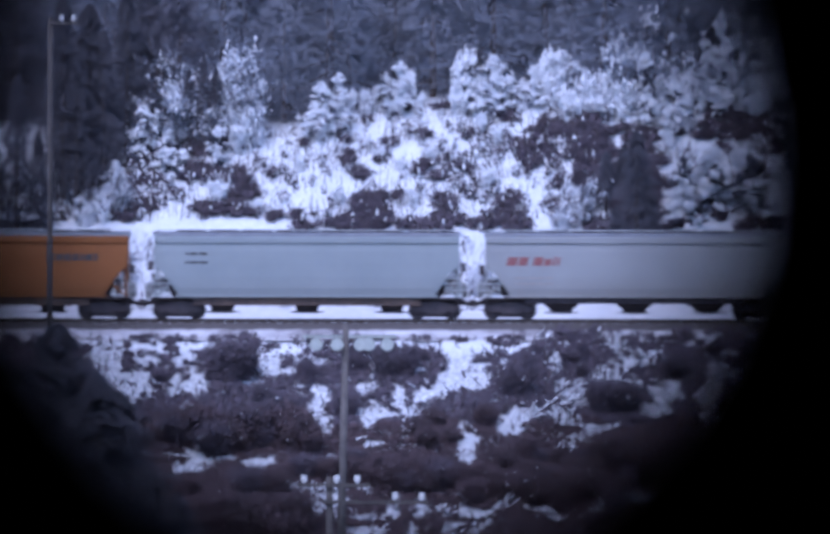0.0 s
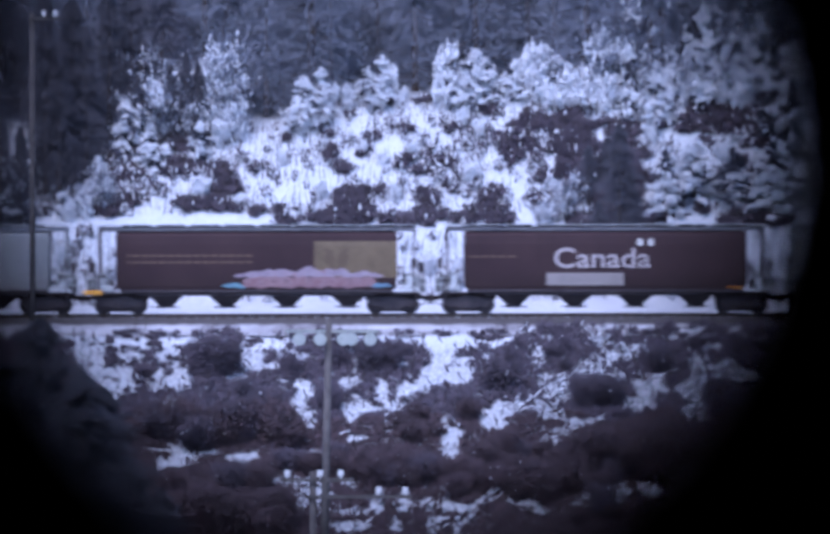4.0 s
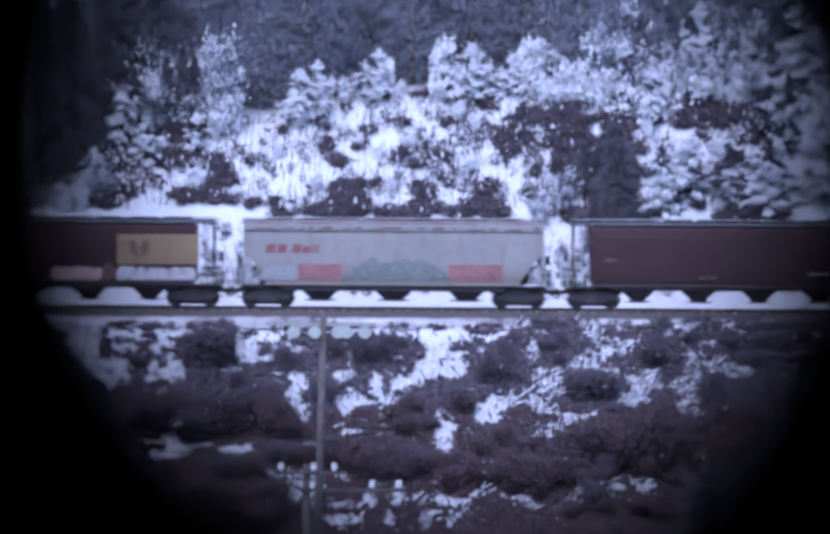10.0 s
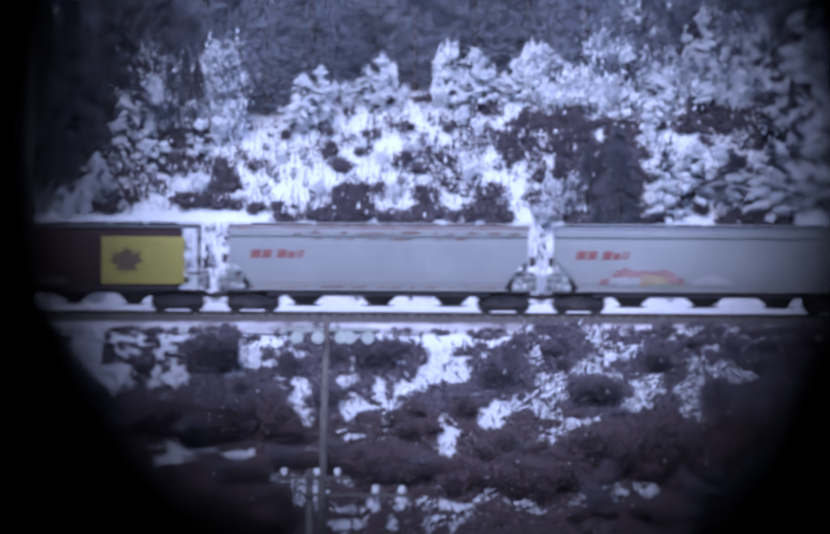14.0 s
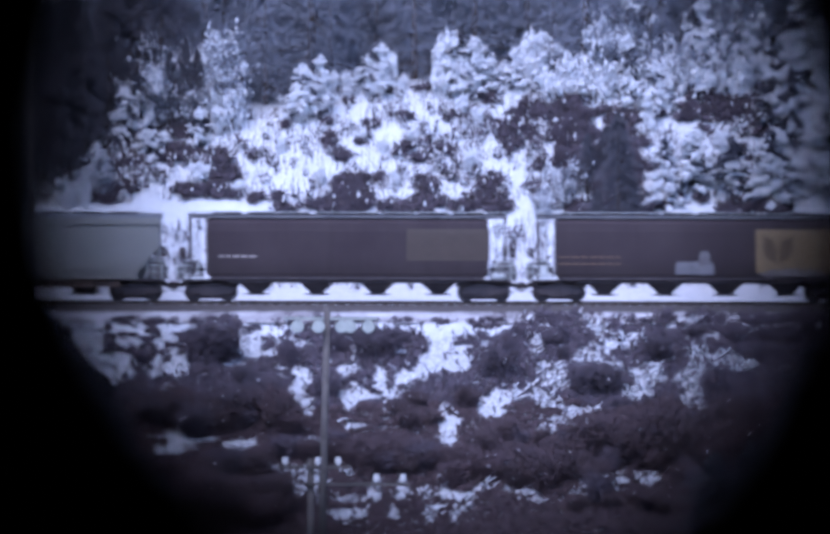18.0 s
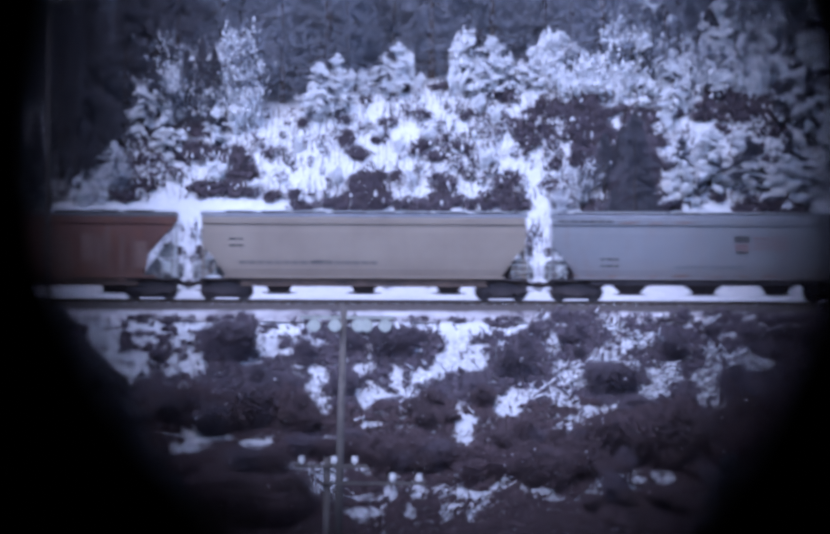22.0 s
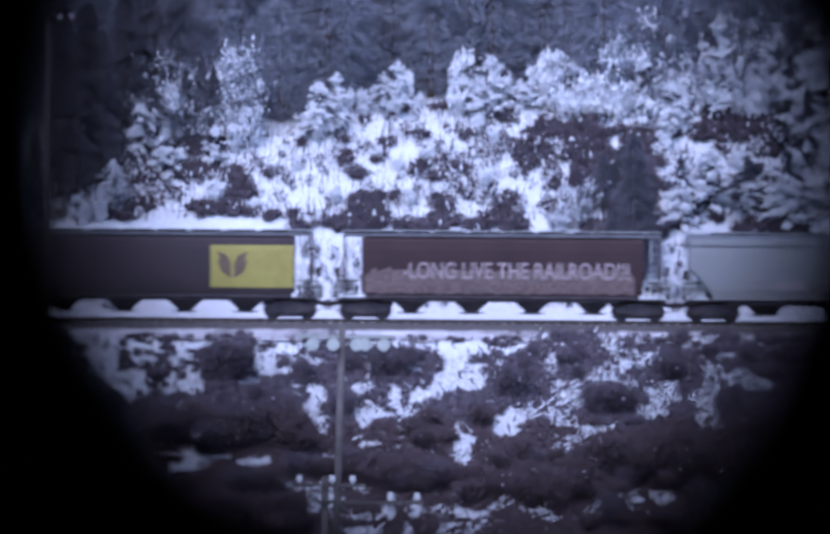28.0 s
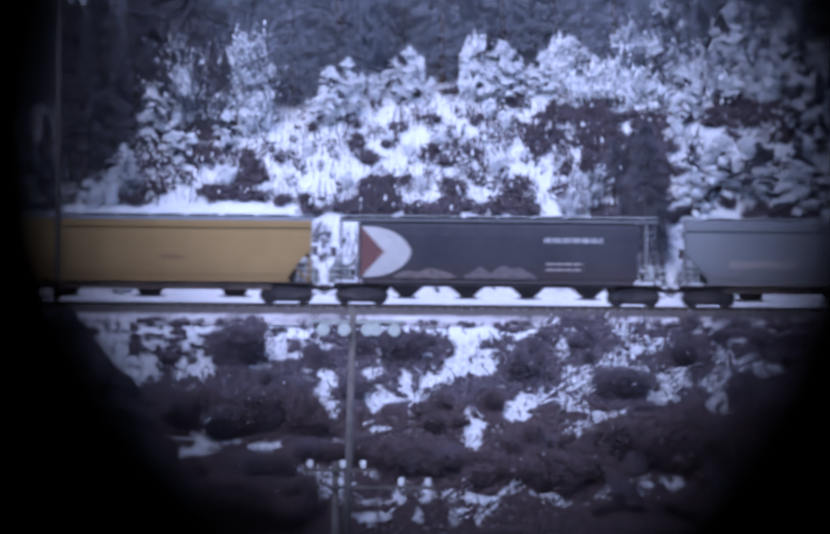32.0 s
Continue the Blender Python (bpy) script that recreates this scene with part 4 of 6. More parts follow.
    rust_line(c, R, l + 5.0, l + 13.0, 3.75, 9.1, 0.1)
    rust_line(c, R, l + 1.8, l + 15.4, 1.26, 11.1, 0.1)
    c, l = car_at(13, "ribbed", PALE_GREY, GREY_ROOF, "pale grey hopper car with a red mark and bright graffiti")
    company_mark(c, R, RED_MARK, l + 1.75)
    graffiti(c, R, spray("scarlet_spray", [(0.2, 0.09, 0.11), (0.31, 0.17, 0.17)], 2.4), l + 3.0, l + 7.4, 1.5, 2.5, 41, "red outline graffiti", 0.4)
    graffiti(c, R, spray("yellow_spray", [(0.34, 0.3, 0.16), (0.3, 0.19, 0.14)], 2.4), l + 4.7, l + 6.6, 1.45, 2.15, 45, "yellow graffiti fill", 0.3)
    graffiti(c, R, spray("green_spray", [(0.2, 0.23, 0.18), (0.27, 0.28, 0.25)], 2.4), l + 5.2, l + 7.6, 1.3, 1.6, 47, "green graffiti foot", 0.3)
    graffiti(c, R, spray("pale_spray", [(0.3, 0.32, 0.34), (0.34, 0.33, 0.33)]), l + 3.5, l + 5.1, 1.45, 1.95, 49, "pale graffiti fill", 0.2)
    graffiti(c, R, spray("faint_spray", [(0.3, 0.3, 0.34), (0.4, 0.38, 0.38)]), l + 7.8, l + 9.9, 1.45, 2.2, 43, "faint grey graffiti")
    c, l = car_at(14, "smooth", OLIVE_GREY, GREY_ROOF, "greenish-grey covered hopper car with lilac graffiti")
    graffiti(c, R, spray("lilac_spray", [(0.24, 0.24, 0.25), (0.275, 0.255, 0.28), (0.225, 0.23, 0.235)], 2.6), l + 6.0, l + 11.4, 1.7, 2.35, 51, "lilac outline graffiti")
    c, l = car_at(15, "tank", DULL_BROWN, DARK_ROOF, "sooty brown grain hopper with a dark tan panel", GLEAM)
    leaf_panel(c, T, flat_colour("sooty_tan_panel", (0.075, 0.055, 0.046)), l + 12.1, 2.1, 3.75, 4.3, False)
    small_print(c, T, GREY_MARK, l + 2.4, 2.25, 2.0, 1, 0.12)
    c, l = car_at(16, "tank", DULL_BROWN, DARK_ROOF, "brown grain hopper with an orange-tan leaf panel and grey graffiti", GLEAM)
    leaf_panel(c, T, TAN_PANEL, l + 12.1, 1.5, 3.75, 4.2)
    graffiti(c, T, spray("ash_spray", [(0.12, 0.12, 0.14), (0.19, 0.18, 0.205)]), l + 7.95, l + 9.95, 1.4, 2.2, 61, "ash-grey graffiti blob", 0.2)
    graffiti(c, T, spray("ash_spray", [(0.09, 0.085, 0.095), (0.13, 0.12, 0.135)]), l + 9.15, l + 9.75, 1.9, 2.7, 63, "ash-grey graffiti stroke", 0.1)
    graffiti(c, T, spray("ash_spray", [(0.12, 0.1, 0.11), (0.2, 0.175, 0.17)], 2.2), l + 12.3, l + 15.9, 1.32, 1.8, 65, "dull grey graffiti along the panel's foot", 0.3)
    small_print(c, T, GOLD_MARK, l + 1.9, 2.25, 3.2, 2, 0.1, 0.35)
    c, l = car_at(17, "slope", RUST_RED, DARK_ROOF, "rust-red slope-ended hopper car with pale streaks", GLEAM)
    pale = flat_colour("pale_rust_streak", (0.165, 0.1, 0.085), 0.4)
    for k in range(26):
        x = l + 1.9 + 13.6 * noise.noise((k * 1.7, 3.3, 0.0)) % 13.6
        z1 = 2.6 + 1.2 * abs(noise.noise((k * 2.3, 9.1, 0.0)) * 2) % 1.2
        w = 0.12 + 0.8 * abs(noise.noise((k * 3.1, 5.0, 0.0)))
        onto_side(c, "rust_streak", bar(x, x + w, z1 - 1.0 - 0.5 * (k % 3), min(3.85, z1 + 0.4)), pale if k % 3 else RUST_MARK, R)
    c, l = car_at(18, "smooth", BEIGE, GREY_ROOF, "beige-grey covered hopper car with dark smudges")
    small_print(c, R, BLACK_MARK, l + 2.1, 3.1, 0.7, 2, 0.1, 0.35)
    small_print(c, R, BLACK_MARK, l + 6.4, 1.85, 0.9, 1, 0.2)
    small_print(c, R, flat_colour("faint_smudge", (0.16, 0.145, 0.14)), l + 2.6, 1.85, 7.2, 1, 0.17)
    for k, ink in ((19, flat_colour("faded_red_print", (0.22, 0.15, 0.16))), (20, flat_colour("orange_rust_print", (0.25, 0.165, 0.13)))):
        c, l = car_at(k, "ribbed", SLATE_GREY, GREY_ROOF, "slate-grey hopper car with a small black and red emblem" if k == 19 else "slate-grey hopper car with orange scrawled print")
        onto_side(c, "emblem", bar(l + 10.1, l + 10.9, 3.05, 3.4) + bar(l + 10.2, l + 10.8, 2.45, 2.6), BLACK_MARK if k == 19 else ink, R, "small black emblem" if k == 19 else "small rusty emblem")
        onto_side(c, "emblem", bar(l + 10.15, l + 10.85, 2.62, 3.0), ink, R, "small red emblem")
        small_print(c, R, ink, l + 11.1, 3.2, 1.9, 3, 0.14, 0.26)
        small_print(c, R, BLACK_MARK, l + 3.2, 2.1, 0.9, 2, 0.12, 0.35)
        small_print(c, R, flat_colour("faint_smudge", (0.15, 0.16, 0.18)), l + 7.0, 1.7, 3.6, 1, 0.14)
        rust_line(c, R, l + 4.0, l + 7.4, 4.03, 13.1 + k, 0.12)
        rust_line(c, R, l + 1.6, l + 15.0, 1.26, 15.1 + k, 0.12)
        small_print(c, R, BLACK_MARK, l + 1.0, 4.05, 2.8, 1, 0.12)
    c, l = car_at(21, "tank", DULL_BROWN, DARK_ROOF, "plain sooty brown round-sided grain hopper", GLEAM)
    small_print(c, T, GREY_MARK, l + 1.9, 2.2, 2.6, 1, 0.1)
    c, l = car_at(22, "tank", DULL_BROWN, DARK_ROOF, "brown grain hopper with a yellow panel of wheat leaves", GLEAM)
    leaf_panel(c, T, YELLOW_PANEL, l + 11.9, 1.6, 3.8, 4.3)
    c, l = car_at(23, "tank", BROWN, DARK_ROOF, "brown grain hopper with a long white slogan sprayed on it", GLEAM)
    graffiti(c, T, spray("rust_bloom", [(0.085, 0.05, 0.048), (0.13, 0.075, 0.066)], 1.6), l + 1.9, l + 15.9, 1.35, 2.75, 9, "rusty bloom over the lower half", 0.15)
    lettering(c, T, "-LONG LIVE THE RAILROAD!!!", l + 3.9, l + 15.6, 2.12, 0.86, flat_colour("dusty_pink_spray", (0.42, 0.34, 0.35), 0.35), "white sprayed slogan in capitals")
    c, l = car_at(24, "ribbed", PALE_GREY, GREY_ROOF, "pale grey hopper car with a small red block of graffiti")
    onto_side(c, "graffiti", bar(l + 11.0, l + 12.6, 1.5, 2.35), spray("dull_red_spray", [(0.2, 0.12, 0.125), (0.24, 0.17, 0.17)]), R, "dull red sprayed block")
    small_print(c, R, GREY_MARK, l + 3.4, 2.4, 1.1, 2, 0.14, 0.35)
    graffiti(c, R, spray("pinkish_spray", [(0.38, 0.3, 0.32), (0.42, 0.4, 0.44)]), l + 4.9, l + 6.8, 1.6, 2.25, 71, "faint pink graffiti")
    c, l = car_at(25, "smooth", YELLOW, YELLOW_ROOF, "ochre-yellow covered hopper car with a grimy lower edge")
    small_print(c, R, BLACK_MARK, l + 2.6, 3.3, 0.9, 2, 0.11, 0.55)
    small_print(c, R, flat_colour("brown_smudge", (0.2, 0.11, 0.05)), l + 9.6, 2.25, 1.2, 1, 0.25)
    c, l = car_at(26, "tank", CHARCOAL, DARK_ROOF, "charcoal grain hopper with a white arc and red triangle", GLEAM)
    arc, tri = [], []
    for i in range(24):
        a, b = math.pi * (i / 24 - 0.5), math.pi * ((i + 1) / 24 - 0.5)
        tip = lambda q: (l + 3.1 - abs(q) / 1.571 * 1.15, 2.72 + q / 1.571 * 1.3)
        rim = lambda q: (l + 2.75 + 1.75 * math.cos(q) - 0.45 * abs(q) / 1.571, 2.72 + 1.3 * math.sin(q))
        arc.append([tip(a), rim(a), rim(b), tip(b)])
        tri.append([(l + 1.9, tip(a)[1]), tip(a), tip(b), (l + 1.9, tip(b)[1])])
    onto_side(c, "arc_mark", arc, flat_colour("dusty_white_arc", (0.5, 0.49, 0.5)), T, "broad white arc")
    onto_side(c, "triangle_mark", tri, flat_colour("dull_red_triangle", (0.15, 0.062, 0.06)), T, "dull red triangle")
    small_print(c, T, flat_colour("dusty_white_print", (0.4, 0.4, 0.44), 0.5), l + 11.4, 3.25, 3.0, 1, 0.26)
    small_print(c, T, GREY_MARK, l + 11.5, 2.1, 1.9, 2, 0.12, 0.3)
    graffiti(c, T, spray("rosy_spray", [(0.07, 0.058, 0.068), (0.1, 0.078, 0.086)], 2.4), l + 7.3, l + 11.0, 1.35, 2.15, 81, "dull rosy painted-over patch")
    graffiti(c, T, spray("rusty_spray", [(0.08, 0.058, 0.06), (0.13, 0.1, 0.1)], 2.6), l + 3.6, l + 6.8, 1.35, 1.95, 83, "rusty smeared graffiti")
    c, l = car_at(27, "smooth", SLATE_GREY, GREY_ROOF, "slate-grey covered hopper car at the end of view")
    small_print(c, R, GREY_MARK, l + 3.0, 2.0, 3.5, 1, 0.4)


make_train()


# ---- plants ----
def stems_and_twigs(height, spread, n, twigs, lean=0.35, r=0.03):
    """Bent stems from one root, each with side twigs. Gives stick ends and points along them."""
    a, b, r0, r1, along = [], [], [], [], []
    for i in range(n):
        t = RNG.uniform(0, 6.28)
        d = np.array([math.cos(t), math.sin(t), 0]) * RNG.uniform(0.15, 1.0) * spread
        h = height * RNG.uniform(0.6, 1.0)
        p0 = np.array([d[0] * 0.15, d[1] * 0.15, -0.15])
        for k in range(3):
            q = (k + 1) / 3
            p1 = np.array([d[0] * q ** 1.3, d[1] * q ** 1.3, h * q]) + RNG.normal(0, 0.04 * height, 3)
            a.append(p0), b.append(p1), r0.append(r * (1 - k * 0.28)), r1.append(r * (1 - (k + 1) * 0.28))
            along += [p0 + (p1 - p0) * s for s in (0.3, 0.65, 1.0)]
            for _ in range(twigs if k else max(1, twigs // 2)):
                s = p0 + (p1 - p0) * RNG.uniform(0.2, 1)
                e = s + RNG.normal(0, 1, 3) * np.array([0.2, 0.2, 0.12]) * height * 0.7 + np.array([0, 0, 0.12 * height])
                a.append(s), b.append(e), r0.append(r * 0.4), r1.append(r * 0.12)
                along += [s + (e - s) * 0.5, e]
            p0 = p1
    return np.array(a), np.array(b), np.array(r0), np.array(r1), np.array(along)


def snowy_shrub_meshes(height, spread):
    a, b, r0, r1, along = stems_and_twigs(height, spread, 12, 3, r=0.022)
    pick = along[RNG.random(len(along)) < 0.95]
    pts = np.concatenate([pick, pick + RNG.normal(0, 0.09, pick.shape), pick + RNG.normal(0, 0.13, pick.shape)])
    pts = np.concatenate([pts, pick + RNG.normal(0, 0.16, pick.shape)])
    snow = lumps(pts + np.array([0, 0, 0.05]), RNG.uniform(0.04, 0.125, len(pts)), 0.9, 3.5)
    return array_mesh("branchwork", *sticks(a, b, r0, r1), [BARK]), array_mesh("snow_load", *snow, [SNOW])


def dark_shrub_meshes(height, spread, leaf, material, snow_share=0.05):
    a, b, r0, r1, along = stems_and_twigs(height, spread, 16, 4, r=0.03)
    base = along[along[:, 2] > 0.08 * height]
    pts = np.repeat(base, 12, 0) + RNG.normal(0, 0.12 * height, (len(base) * 12, 3)) * np.array([1.1, 1.1, 0.8])
    pts = pts[pts[:, 2] > 0]
    leaves = tufts(pts, RNG.uniform(0.35, 0.7, len(pts)) * leaf)
    top = along[RNG.random(len(along)) < snow_share]
    snow = lumps(top + np.array([0, 0, 0.06]), RNG.uniform(0.05, 0.15, len(top)), 0.6)
    return array_mesh("branchwork", *sticks(a, b, r0, r1), [BARK]), array_mesh("leaf_cover", *leaves, [material]), array_mesh("snow_cap", *snow, [SNOW])


def laden_conifer_meshes(height, radius, bare):
    """A conifer whose boughs carry long pads of snow; dark needles hang out below them."""
    g = Geo()
    g.tube((0, 0, -0.4), (0.05, 0, height), height * 0.016 + 0.04, 0.015, 8)
    a, b, under, pads, size = [], [], [], [], []
    lies = lambda u: 1.2 * noise.noise((u[0] * 0.8 + height, u[1] * 0.8, u[2] * 1.1)) + 0.3 * noise.noise((u[0] * 2.6, u[1] * 2.6, u[2] * 3.4))
    z = height * 0.05
    while z < height * 0.98:
        reach = radius * (1 - z / height) ** 0.7 + 0.15
        for _ in range(7):
            t = RNG.uniform(0, 6.28)
            L = reach * RNG.uniform(0.4, 1.45)
            c = z + RNG.uniform(-0.25, 0.25)
            p0, p1 = np.array([0, 0, c]), np.array([math.cos(t) * L, math.sin(t) * L, c - L * RNG.uniform(-0.1, 0.55)])
            a.append(p0), b.append(p1)
            m = max(8, int(L * 40))
            k = RNG.uniform(0.1, 1.05, (m, 1))
            q = p0 + (p1 - p0) * k + RNG.normal(0, 1, (m, 3)) * np.array([0.13, 0.13, 0.07]) - np.array([0, 0, 0.1])
            under.append(q[[lies(u) < bare + 0.06 for u in q]])
            n = max(14, int(L * 80))
            k = RNG.uniform(0.2, 1.05, (n, 1))
            q = p0 + (p1 - p0) * k + RNG.normal(0, 1, (n, 3)) * np.array([0.14, 0.14, 0.11]) + np.array([0, 0, 0.05])
            q = q[[lies(u) > bare for u in q]]
            pads.append(q)
            size.append(RNG.uniform(0.035, 0.11, len(q)))
        z += RNG.uniform(0.24, 0.42)
    under, pads, size = np.concatenate(under), np.concatenate(pads), np.concatenate(size)
    return [g.mesh("trunk", TRUNK), array_mesh("bough_frame", *sticks(a, b, 0.03, 0.008), [TRUNK]),
            array_mesh("needle_cover", *tufts(under, RNG.uniform(0.08, 0.16, len(under)), 0.6), [SHADE_NEEDLES]), array_mesh("snow_load", *lumps(pads, size, 0.9, 1.0), [SNOW])]


def woods_conifer_meshes(height, radius, needles):
    """A slim forest conifer with an even, fine cover of needles."""
    n = int(height * 4200)
    k = RNG.uniform(0.02, 1.0, n) ** 0.8
    t = RNG.uniform(0, 6.28, n)
    # boughs in ragged tiers, uneven all round
    tier = np.array([noise.noise((math.cos(u) * 1.6, math.sin(u) * 1.6, v * height * 1.1 + radius)) + 0.8 * noise.noise((math.cos(u) * 4.0, math.sin(u) * 4.0, v * height * 2.8)) for u, v in zip(t, k)])
    saw = 1 - (k * height / (0.45 + 0.05 * height) + 0.12 * np.sin(3 * t)) % 1.0
    r = (radius * (1 - k) ** 0.65 + 0.1) * RNG.uniform(0.5, 1.0, n) * np.maximum(0.25, 0.6 + 0.55 * saw + 0.9 * tier)
    pts = np.stack([np.cos(t) * r, np.sin(t) * r, k * height - 0.25 * r], 1)
    m = int(height * 5)
    q = RNG.uniform(0.08, 0.95, m)
    w = RNG.uniform(0, 6.28, m)
    e = radius * (1 - q) ** 0.8
    a = np.stack([q * 0, q * 0, q * height], 1)
    b = a + np.stack([np.cos(w) * e, np.sin(w) * e, -0.25 * e], 1)
    g = Geo().tube((0, 0, -0.5), (0, 0, height), height * 0.016 + 0.05, 0.02, 8)
    return [g.mesh("trunk", TRUNK), array_mesh("bough_frame", *sticks(a, b, 0.03, 0.008), [TRUNK]), array_mesh("needle_cover", *tufts(pts, RNG.uniform(0.035, 0.06, n), 0.5), [needles])]


def dusted_tree_meshes(height, spread):
    """A leafless tree: the fine twigs white with frost, snow lodged in the forks."""
    a, b, r0, r1, along = stems_and_twigs(height, spread, 12, 7, r=0.05)
    fa, fb = [], []
    for p in along[along[:, 2] > 0.15 * height]:
        for _ in range(2):
            fa.append(p), fb.append(p + RNG.normal(0, 1, 3) * np.array([0.22, 0.22, 0.2]) + np.array([0, 0, 0.18]))
    fa, fb = np.array(fa), np.array(fb)
    pick = fb[[noise.noise(Vector(q) * 0.8) > 0.1 for q in fb]]
    pick = np.concatenate([pick, pick + RNG.normal(0, 0.1, pick.shape)])
    snow = lumps(pick, RNG.uniform(0.035, 0.11, len(pick)), 0.9, 2.5)
    return array_mesh("branchwork", *sticks(a, b, r0, r1), [BARK]), array_mesh("twig_cover", *sticks(fa, fb, 0.03, 0.015), [FROST]), array_mesh("snow_load", *snow, [SNOW])


def plant(name, meshes, label, category, group, m):
    ob = tagged(new(name), label, category, group)
    for me in meshes:
        piece = part(me.name.split(".")[0], me, None, ob)
        if piece.name.split(".")[0] != "trunk":
            tagged(piece, kind="stuff")
    ob.matrix_basis = m
    return ob


def scatter(protos, x, y, scale, sink=0.1, turn=None):
    """Another plant like one of protos, on the ground at x, y."""
    p = next((q for q in protos if "placed" not in q), protos[int(RNG.integers(len(protos)))])
    s = np.broadcast_to(scale, 3) if np.ndim(scale) else (scale, scale, scale)
    if "placed" not in p:
        p["placed"] = 1
        ob = p
    else:
        ob = copy_thing(p, Matrix.Identity(4))
    ob.matrix_basis = Matrix.LocRotScale((x, y, ground_z(x, y) - sink), Euler((0, 0, RNG.uniform(0, 6.28))), s)
    return ob


SNOWY = [plant("snowy_shrub", snowy_shrub_meshes(h, s), "leafless shrub plastered with fresh snow on the hillside", "shrub", "snowy hillside shrubs", Matrix.Identity(4))
         for h, s in ((1.5, 0.8), (1.8, 0.7), (1.3, 1.0), (1.6, 0.9), (2.0, 0.75))]
DARK = [plant("dark_shrub", dark_shrub_meshes(h, s, 0.12, WINTER_LEAF, 0.012), "dark leafy shrub almost free of snow", "shrub", "dark shrubs", Matrix.Identity(4))
        for h, s in ((1.5, 0.8), (1.7, 0.7), (1.2, 1.0), (1.6, 0.95))]
BROWNISH = [plant("brown_thicket_bush", dark_shrub_meshes(h, s, 0.22, DRY_LEAF, 0.02), "bare brown bush in the valley thicket", "bush", "valley bushes", Matrix.Identity(4))
            for h, s in ((2.6, 1.4), (3.0, 1.2), (2.3, 1.6))]
LOW_BROWN = [plant("brown_shrub", dark_shrub_meshes(h, s, 0.12, DRY_LEAF, 0.01), "low brown shrub with dry leaves on the bank", "shrub", "brown shrubs", Matrix.Identity(4)) for h, s in ((1.2, 0.9), (1.4, 0.75))]
FIR = [plant("conifer", woods_conifer_meshes(h, r, NEEDLES), "dark green conifer at the edge of the woods", "conifer", "conifers", Matrix.Identity(4)) for h, r in ((11.0, 2.3), (13.0, 2.6), (9.0, 2.0))]
WOODS_FIR = [plant("frosted_conifer", woods_conifer_meshes(h, r, HAZY_NEEDLES), "conifer in the woods above the slope, coloured pale for haze", "conifer", "woodland conifers", Matrix.Identity(4)) for h, r in ((11.5, 2.5), (13.0, 2.8), (9.5, 2.2))]
SNOW_FIR = [plant("snowy_conifer", laden_conifer_meshes(h, r, -0.16), "conifer with pads of snow on its drooping boughs", "conifer", "snowy conifers", Matrix.Identity(4)) for h, r in ((4.6, 1.9), (5.2, 1.7), (4.0, 2.0))]
HALF_FIR = [plant("patchy_conifer", laden_conifer_meshes(h, r, 0.2), "dark conifer from which half the snow has slid", "conifer", "half-snowy conifers", Matrix.Identity(4)) for h, r in ((4.6, 1.8), (5.2, 1.7))]

DUSTED = [plant("frosted_tree", dusted_tree_meshes(h, r), "leafless tree with frosted twigs and lodged snow", "tree", "frosted trees", Matrix.Identity(4)) for h, r in ((4.6, 1.5), (5.4, 1.7), (4.0, 1.5))]

# where dark shrubs stand on the hillside and the bank, and where the bank lies open:
# place along the track, height, half width, half height, as seen level from across the valley
HILL_DARK_LEFT = [
    (-13.17, 10.43, 1.38, 0.49), (-14.00, 10.98, 0.33, 0.41), (-10.15, 10.37, 1.10, 0.33), (-10.56, 9.74, 0.96, 0.66),
    (-11.11, 9.00, 0.69, 0.49), (-12.90, 9.54, 0.28, 0.25), (-14.05, 8.45, 0.44, 0.30), (-15.59, 8.09, 0.28, 0.30),
    (-10.92, 7.68, 0.99, 0.47), (-11.94, 7.32, 0.66, 0.25), (-13.67, 6.99, 0.55, 0.22), (-9.19, 7.46, 0.55, 0.55),
    (-8.91, 6.52, 0.60, 0.55), (-10.37, 5.59, 1.16, 0.30), (-9.05, 5.70, 0.94, 0.36), (-14.82, 6.99, 0.71, 0.22),
    (-15.98, 7.12, 0.55, 0.22), (-15.15, 5.31, 0.60, 0.19), (-14.22, 5.80, 0.71, 0.25), (-9.32, 9.05, 0.49, 0.11),
    (-8.50, 10.29, 0.39, 0.22), (-7.04, 7.48, 0.49, 0.11),
]
